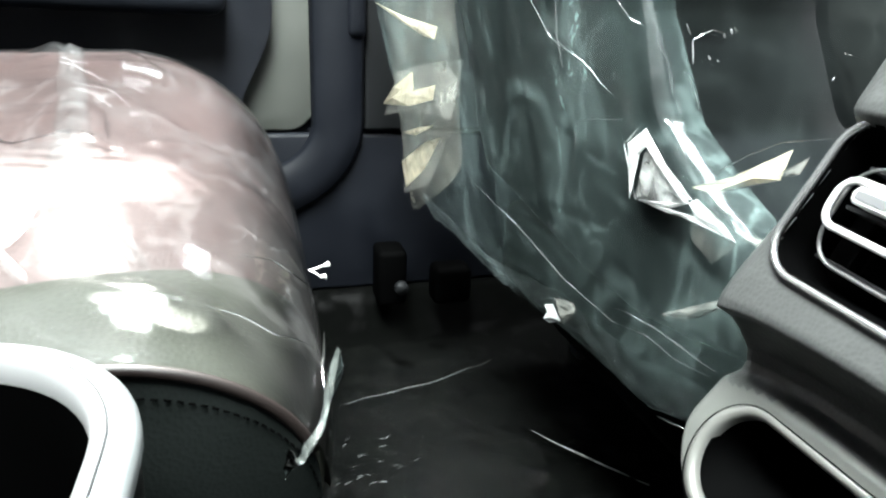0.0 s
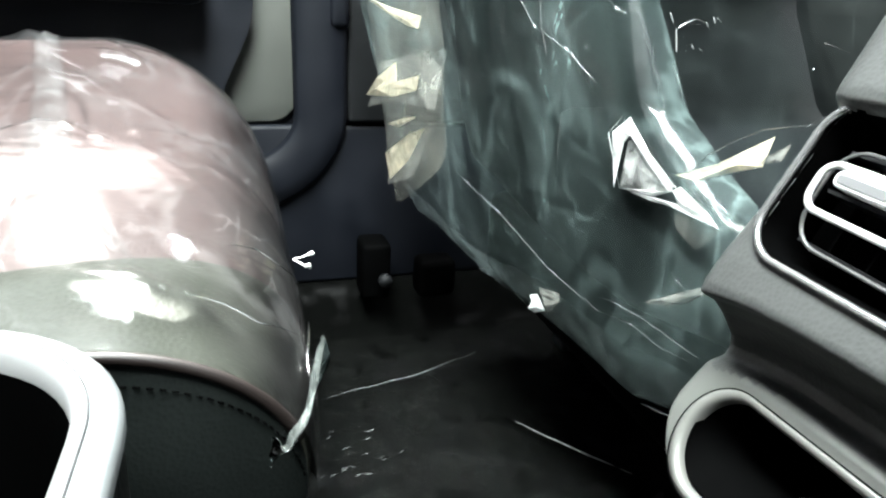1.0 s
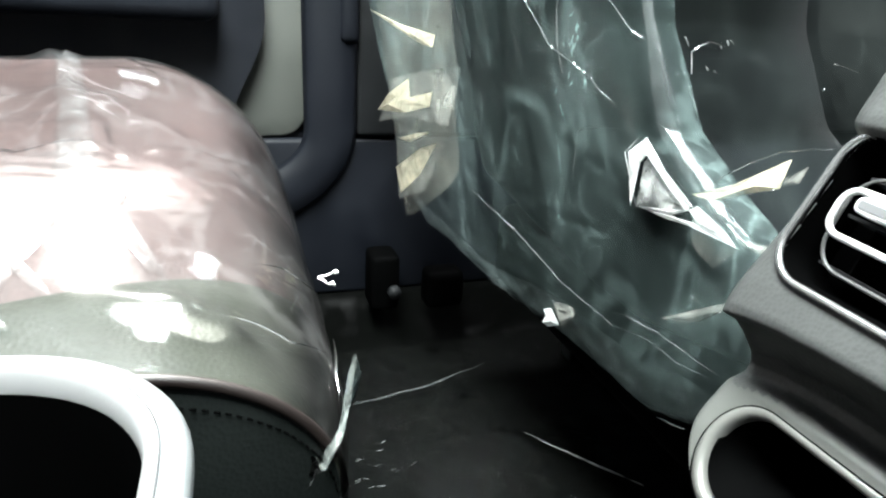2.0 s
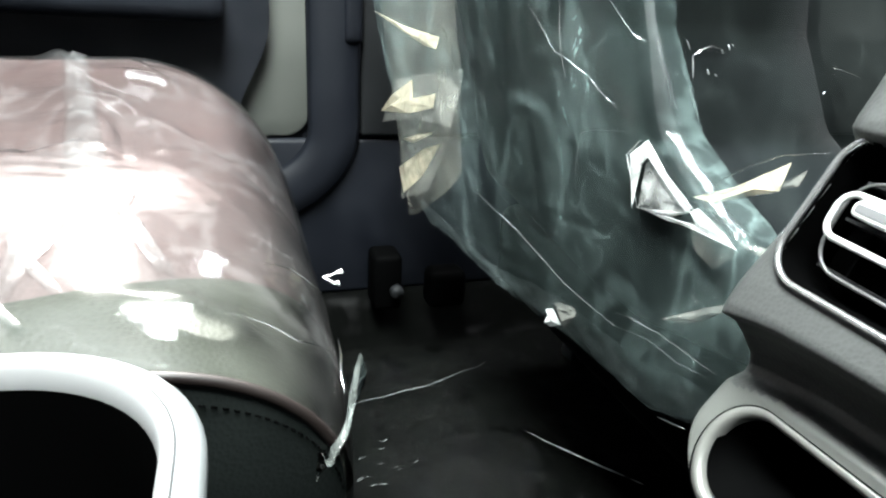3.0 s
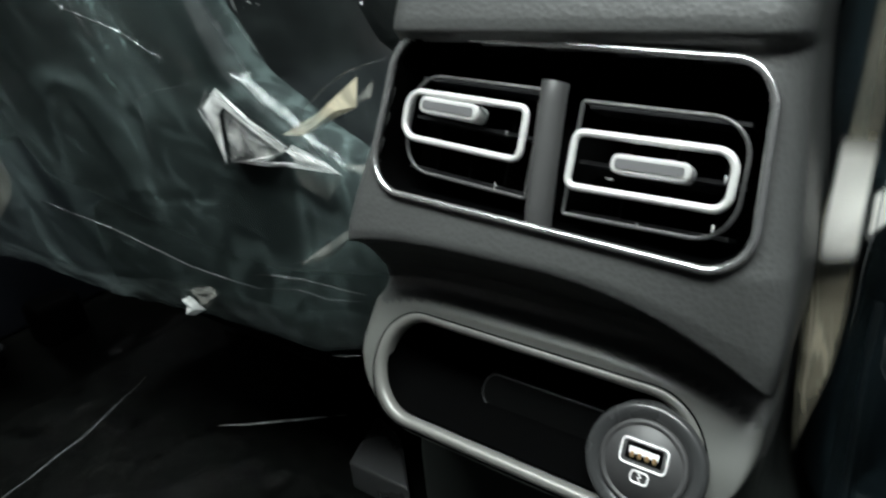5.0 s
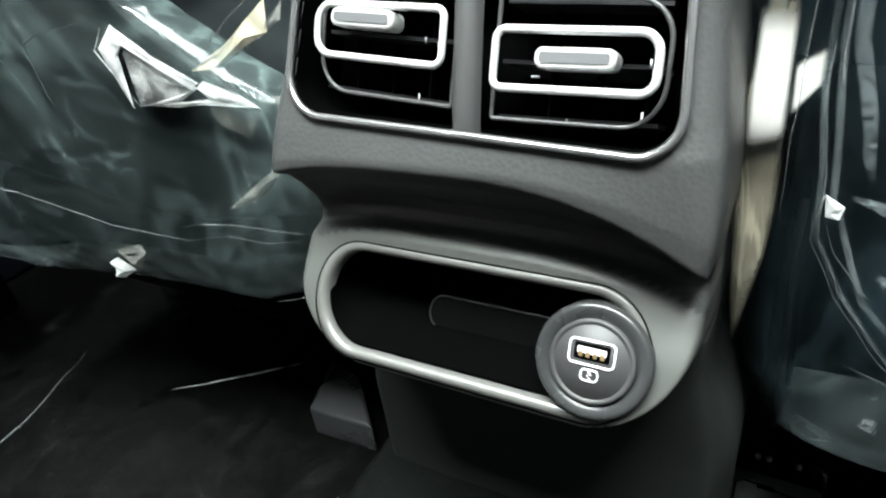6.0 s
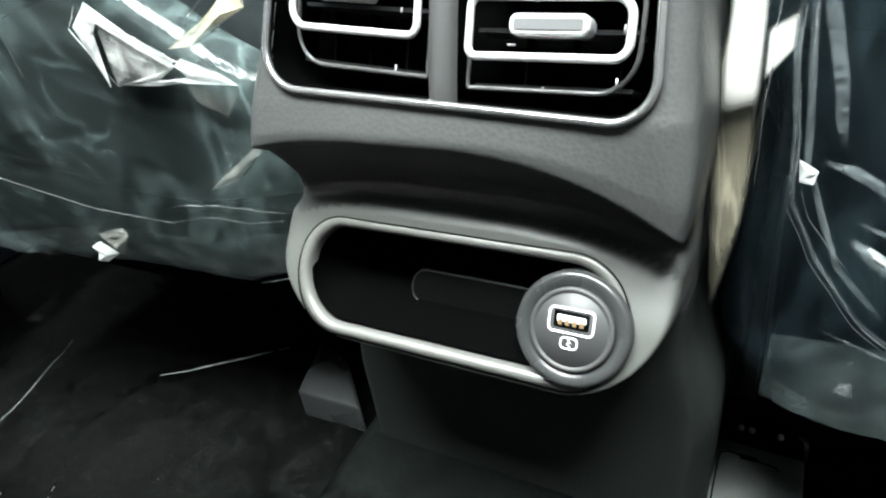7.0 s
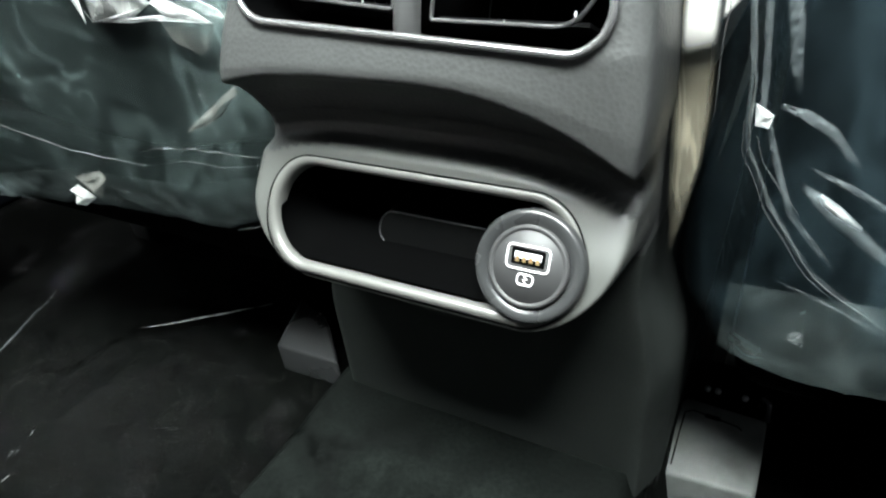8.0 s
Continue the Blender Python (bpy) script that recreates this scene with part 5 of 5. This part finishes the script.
shard([(0.1106, 0.3257), (0.1169, 0.3220), (0.1160, 0.3175), (0.1118, 0.3181)], on_r, film_r, M_FILM_SHINE, "fold_highlight", 0.012, 0.001, 5, "plastic fold, its highlight put in as white")
SWEEP = [(0.1035, 0.42), (0.1041, 0.377), (0.1044, 0.3636), (0.1065, 0.3471), (0.1086, 0.3352), (0.1095, 0.320), (0.1105, 0.3087), (0.1158, 0.2972), (0.1213, 0.2853), (0.1313, 0.2695), (0.1412, 0.2558), (0.1516, 0.2475), (0.185, 0.2260)]
for pts, w, mat, b in ((SWEEP, 0.0012, M_FILM_FOLD, 0.9),
                       ([(0.1030, 0.46), (0.1073, 0.3769), (0.1091, 0.3601), (0.1115, 0.3415), (0.1135, 0.3206), (0.1162, 0.3165), (0.1226, 0.2984), (0.1291, 0.2815), (0.1429, 0.2652), (0.1496, 0.2567)], 0.0013, M_FILM_FOLD, 0.5),
                       ([(0.1070, 0.45), (0.1113, 0.3768), (0.1150, 0.3636), (0.1183, 0.3513), (0.1200, 0.3406), (0.1230, 0.3300)], 0.0024, M_FILM_FOLD, 0.2),
                       ([(0.117, 0.325), (0.127, 0.322), (0.135, 0.317), (0.147, 0.303)], 0.0024, M_FILM_FOLD, 0.3),
                       ([(0.130, 0.303), (0.146, 0.296), (0.158, 0.289), (0.190, 0.272)], 0.0016, M_FILM_FOLD, 0.6),
                       ([(0.130, 0.295), (0.137, 0.290), (0.156, 0.273), (0.185, 0.250)], 0.0036, M_FILM_FOLD, 0.8),
                       ([(0.1366, 0.2921), (0.1387, 0.2899), (0.1432, 0.2865), (0.1520, 0.2800)], 0.0018, M_FILM_EDGE_SHINE, 1.6),
                       ([(0.128, 0.250), (0.143, 0.244), (0.155, 0.239), (0.190, 0.222)], 0.0009, M_FILM_FOLD, 0.9)):
    mat = M_FILM_STREAK if mat is M_FILM_FOLD else mat
    ribbon([(*on_r(x, z), w * (0.4 if i in (0, len(pts) - 1) else 1)) for i, (x, z) in enumerate(pts)], film_r, mat, bulge=b)
for pts, r in (([(x + 0.0006, z + 0.0003) for x, z in SWEEP[1:]], 0.0006), ([(x - 0.0014, z - 0.0006) for x, z in SWEEP[5:12]], 0.0004),
               ([(0.1052, 0.45), (0.1075, 0.375), (0.1093, 0.3600), (0.1117, 0.3415)], 0.0005), ([(0.1000, 0.45), (0.0985, 0.375), (0.0975, 0.346), (0.0985, 0.315)], 0.0004),
               ([(0.113, 0.314), (0.117, 0.303), (0.124, 0.293), (0.132, 0.283)], 0.0004)):
    bright_edge([on_r(x, z, 0.0125) for x, z in pts], r, film_r, "crease_line")
fold("crumple", [tuple(on_r(x, z)) for x, z in ((0.139, 0.219), (0.146, 0.217), (0.145, 0.225), (0.141, 0.227))], film_r, 6.0, 0.004, n=8)


# ---- floor film, rail caps ----
def floor_film():
    c = thing("floor_sheet", (-0.45, 0.0, 0.002), "crinkled clear plastic sheet lying on the black carpet", "plastic sheet")

    def lay(u, v):
        x, y = -0.64 + 0.48 * u, -0.42 + 0.75 * v
        z = 0.007 + 0.005 * crease(x, y, 0, 10, 3) + 0.0022 * crease(x, y, 0, 34, 8)
        return Vector((x, y, max(0.003, z)))
    part("sheet", grid(lay, 110, 150), M_FILM_FLOOR, c, "crinkled clear plastic sheet")
    for k, pts in enumerate(([(-0.507, -0.114), (-0.53, 0.0), (-0.567, 0.097)], [(-0.418, 0.086), (-0.36, 0.13), (-0.308, 0.170)])):
        line = [Vector((x, y, 0.0125)) for x, y in pts]
        pp = [line[0].lerp(line[1], t / 8) for t in range(8)] + [line[1].lerp(line[2], t / 8) for t in range(9)]
        for p in pp:
            p.x += 0.004 * noise.noise(p * 40)
        part("sheet_edge", tube(pp, [(0.0024 if k else 0.0009) * math.sin(math.pi * (t + 0.6) / 18) for t in range(17)], 6, flat=0.4), M_FILM_HALF if k else M_FILM_FOLD, c, "folded sheet edge")

    # glints on the crinkled sheet, put in as small pale beads
    r = random.Random(8)
    for k in range(22):
        x, y = r.gauss(-0.405, 0.025), r.gauss(-0.112, 0.025)
        a = r.uniform(-0.6, 0.6)
        q = [Vector((x, y, 0.0125)), Vector((x + 0.008 * math.sin(a), y + 0.008 * math.cos(a), 0.0135))]
        part("sheet_glint", tube(q, r.uniform(0.0004, 0.0011), 5, flat=0.6), M_FILM_GLASSY, c, "small glint on a crinkle, put in as a bead")


floor_film()


def rail_cap(top, low, z, mat, label):
    """A cap with a flat top, a sloping rear face and upright sides down to the floor."""
    x, y = sum(p[0] for p in top) / 4, sum(p[1] for p in top) / 4
    c = thing("rail_cap", (x, y, 0.0), label, "trim cap", "seat rail caps")
    bm = bmesh.new()
    a = [bm.verts.new((px, py, z)) for px, py in top]
    b = [bm.verts.new((px, py, z - 0.006)) for px, py in low]
    f = [bm.verts.new((v.co.x, v.co.y, 0.002)) for v in (a[0], a[1], b[1], b[0])]
    for q in (a, (a[3], a[2], b[1], b[0]), (b[0], b[1], f[2], f[3]), (a[1], a[0], f[0], f[1])):
        bm.faces.new(q)
    bm.faces.new((a[2], a[1], f[1], f[2], b[1]))
    bm.faces.new((a[0], a[3], b[0], f[3], f[0]))
    bmesh.ops.recalc_face_normals(bm, faces=bm.faces)
    bmesh.ops.bevel(bm, geom=list(bm.edges), offset=0.0028, segments=3, profile=0.5, affect="EDGES")
    part("cap", bm, mat, c)
    return c


cap_r = rail_cap([(0.100, 0.165), (0.153, 0.163), (0.1535, 0.136), (0.085, 0.134)], [(0.085, 0.098), (0.152, 0.102)], 0.050, M_RAIL, "grey plastic end cap of a front seat rail on the floor")
part("clip_slot", tube([(0.100, 0.106, 0.0452), (0.1005, 0.136, 0.0500), (0.101, 0.150, 0.0503), (0.106, 0.1535, 0.0503), (0.136, 0.1495, 0.0503), (0.138, 0.147, 0.0503)], 0.0006, 5), M_BLACK, cap_r, "dark slot line")
part("clip_notch", box(0.114, 0.124, 0.1500, 0.1535, 0.0495, 0.0510, 0.0004), M_BLACK, cap_r, "small dark notch")
part("bracket", box(0.102, 0.152, 0.167, 0.207, 0.003, 0.054, 0.004), M_BLACK, cap_r, "black metal bracket")
for k in (0.112, 0.119, 0.137):
    part("rivet", tube([(k, 0.173, 0.0535), (k, 0.173, 0.0565)], 0.0021, 8), M_SILVER, cap_r, "bright steel rivet")
part("bent_tab", tube([(0.146, 0.171, 0.052), (0.148, 0.170, 0.062), (0.152, 0.167, 0.062), (0.153, 0.164, 0.048)], 0.0018, 6), M_STEEL, cap_r, "bent steel tab")
rail_cap([(-0.262, 0.166), (-0.220, 0.152), (-0.205, 0.135), (-0.250, 0.140)], [(-0.246, 0.107), (-0.178, 0.109)], 0.038, M_RING, "dark grey plastic end cap of a front seat rail")


# ---- far side: door card, pillar trim ----
def far_side():
    d = thing("rear_door_card", (-0.72, -0.5, 0.1), "dark navy plastic rear door panel with a curved edge", "door panel")

    def card(u, v):
        z = 0.10 + 0.55 * v
        edge = -0.205 + 0.045 * soft(0.30, 0.43, z) - 0.05 * soft(0.30, 0.2, z)
        y = -1.0 + (edge + 1.0) * u
        return Vector((-0.712 + 0.012 * soft(0.93, 1.0, u), y, z))
    bm = grid(card, 40, 30)
    part("panel", bm, M_NAVY, d, "dark navy plastic panel")
    part("armrest", box(-0.715, -0.640, -0.95, -0.21, 0.425, 0.475, 0.015), M_NAVY, d, "dark padded door armrest")
    p = thing("pillar_trim", (-0.73, -0.12, 0.2), "greige lower pillar panel beside the dark door seal", "trim panel")
    bm = bmesh.new()
    edge = rounded(-0.235, -0.112, 0.287, 0.60, (0.034, 0.006, 0.006, 0.010), 8)
    L = [[bm.verts.new((x, -0.1735 + (y + 0.1735) * k, 0.4435 + (z - 0.4435) * k)) for y, z in edge] for x, k in ((-0.738, 1.0), (-0.7295, 1.0), (-0.728, 0.985))]
    for A, B in zip(L, L[1:]):
        for i in range(len(A)):
            k = (i + 1) % len(A)
            bm.faces.new((A[i], A[k], B[k], B[i]))
    bm.faces.new(L[-1])
    part("panel", bm, M_BEIGE, p, "greige plastic panel")
    part("kick_plate", box(-0.738, -0.722, -0.60, 0.40, 0.06, 0.284, 0.006), M_NAVY, p, "dark sill plate")
    path = [(-0.715, -0.083, 0.74 - 0.44 * k / 8) for k in range(9)]
    path += [(-0.715, -0.083 - 0.13 * (1 - math.cos(radians(a))), 0.30 - 0.10 * math.sin(radians(a))) for a in range(10, 100, 10)]
    path += [(-0.715, -0.30, 0.198), (-0.715, -0.60, 0.196)]
    part("seal", tube(path, 0.034, 10, flat=0.35, up=(1, 0, 0)), M_NAVY, p, "dark rubber door seal")
    part("belt_anchor", box(-0.72, -0.70, -0.072, -0.048, 0.405, 0.60, 0.008), M_NAVY, p, "dark belt guide")
    s = thing("front_door_card", (-0.72, 0.3, 0.1), "black plastic front door panel and sill", "door panel")
    part("panel", box(-0.736, -0.715, -0.048, 0.95, 0.288, 0.70, 0.006), M_DOOR, s, "black plastic panel")
    part("sill_box", box(-0.70, -0.65, -0.040, 0.000, 0.06, 0.140, 0.008), M_BLACK, s, "dark grey belt anchor box")
    bm = bmesh.new()
    tube([(-0.64, -0.012, 0.095), (-0.630, -0.012, 0.095)], 0.009, 12, bm=bm)
    part("bolt", bm, M_DOOR, s, "steel anchor bolt")
    part("bracket", box(-0.68, -0.64, 0.036, 0.090, 0.06, 0.115, 0.010), M_BLACK, s, "dark grey bracket")


far_side()
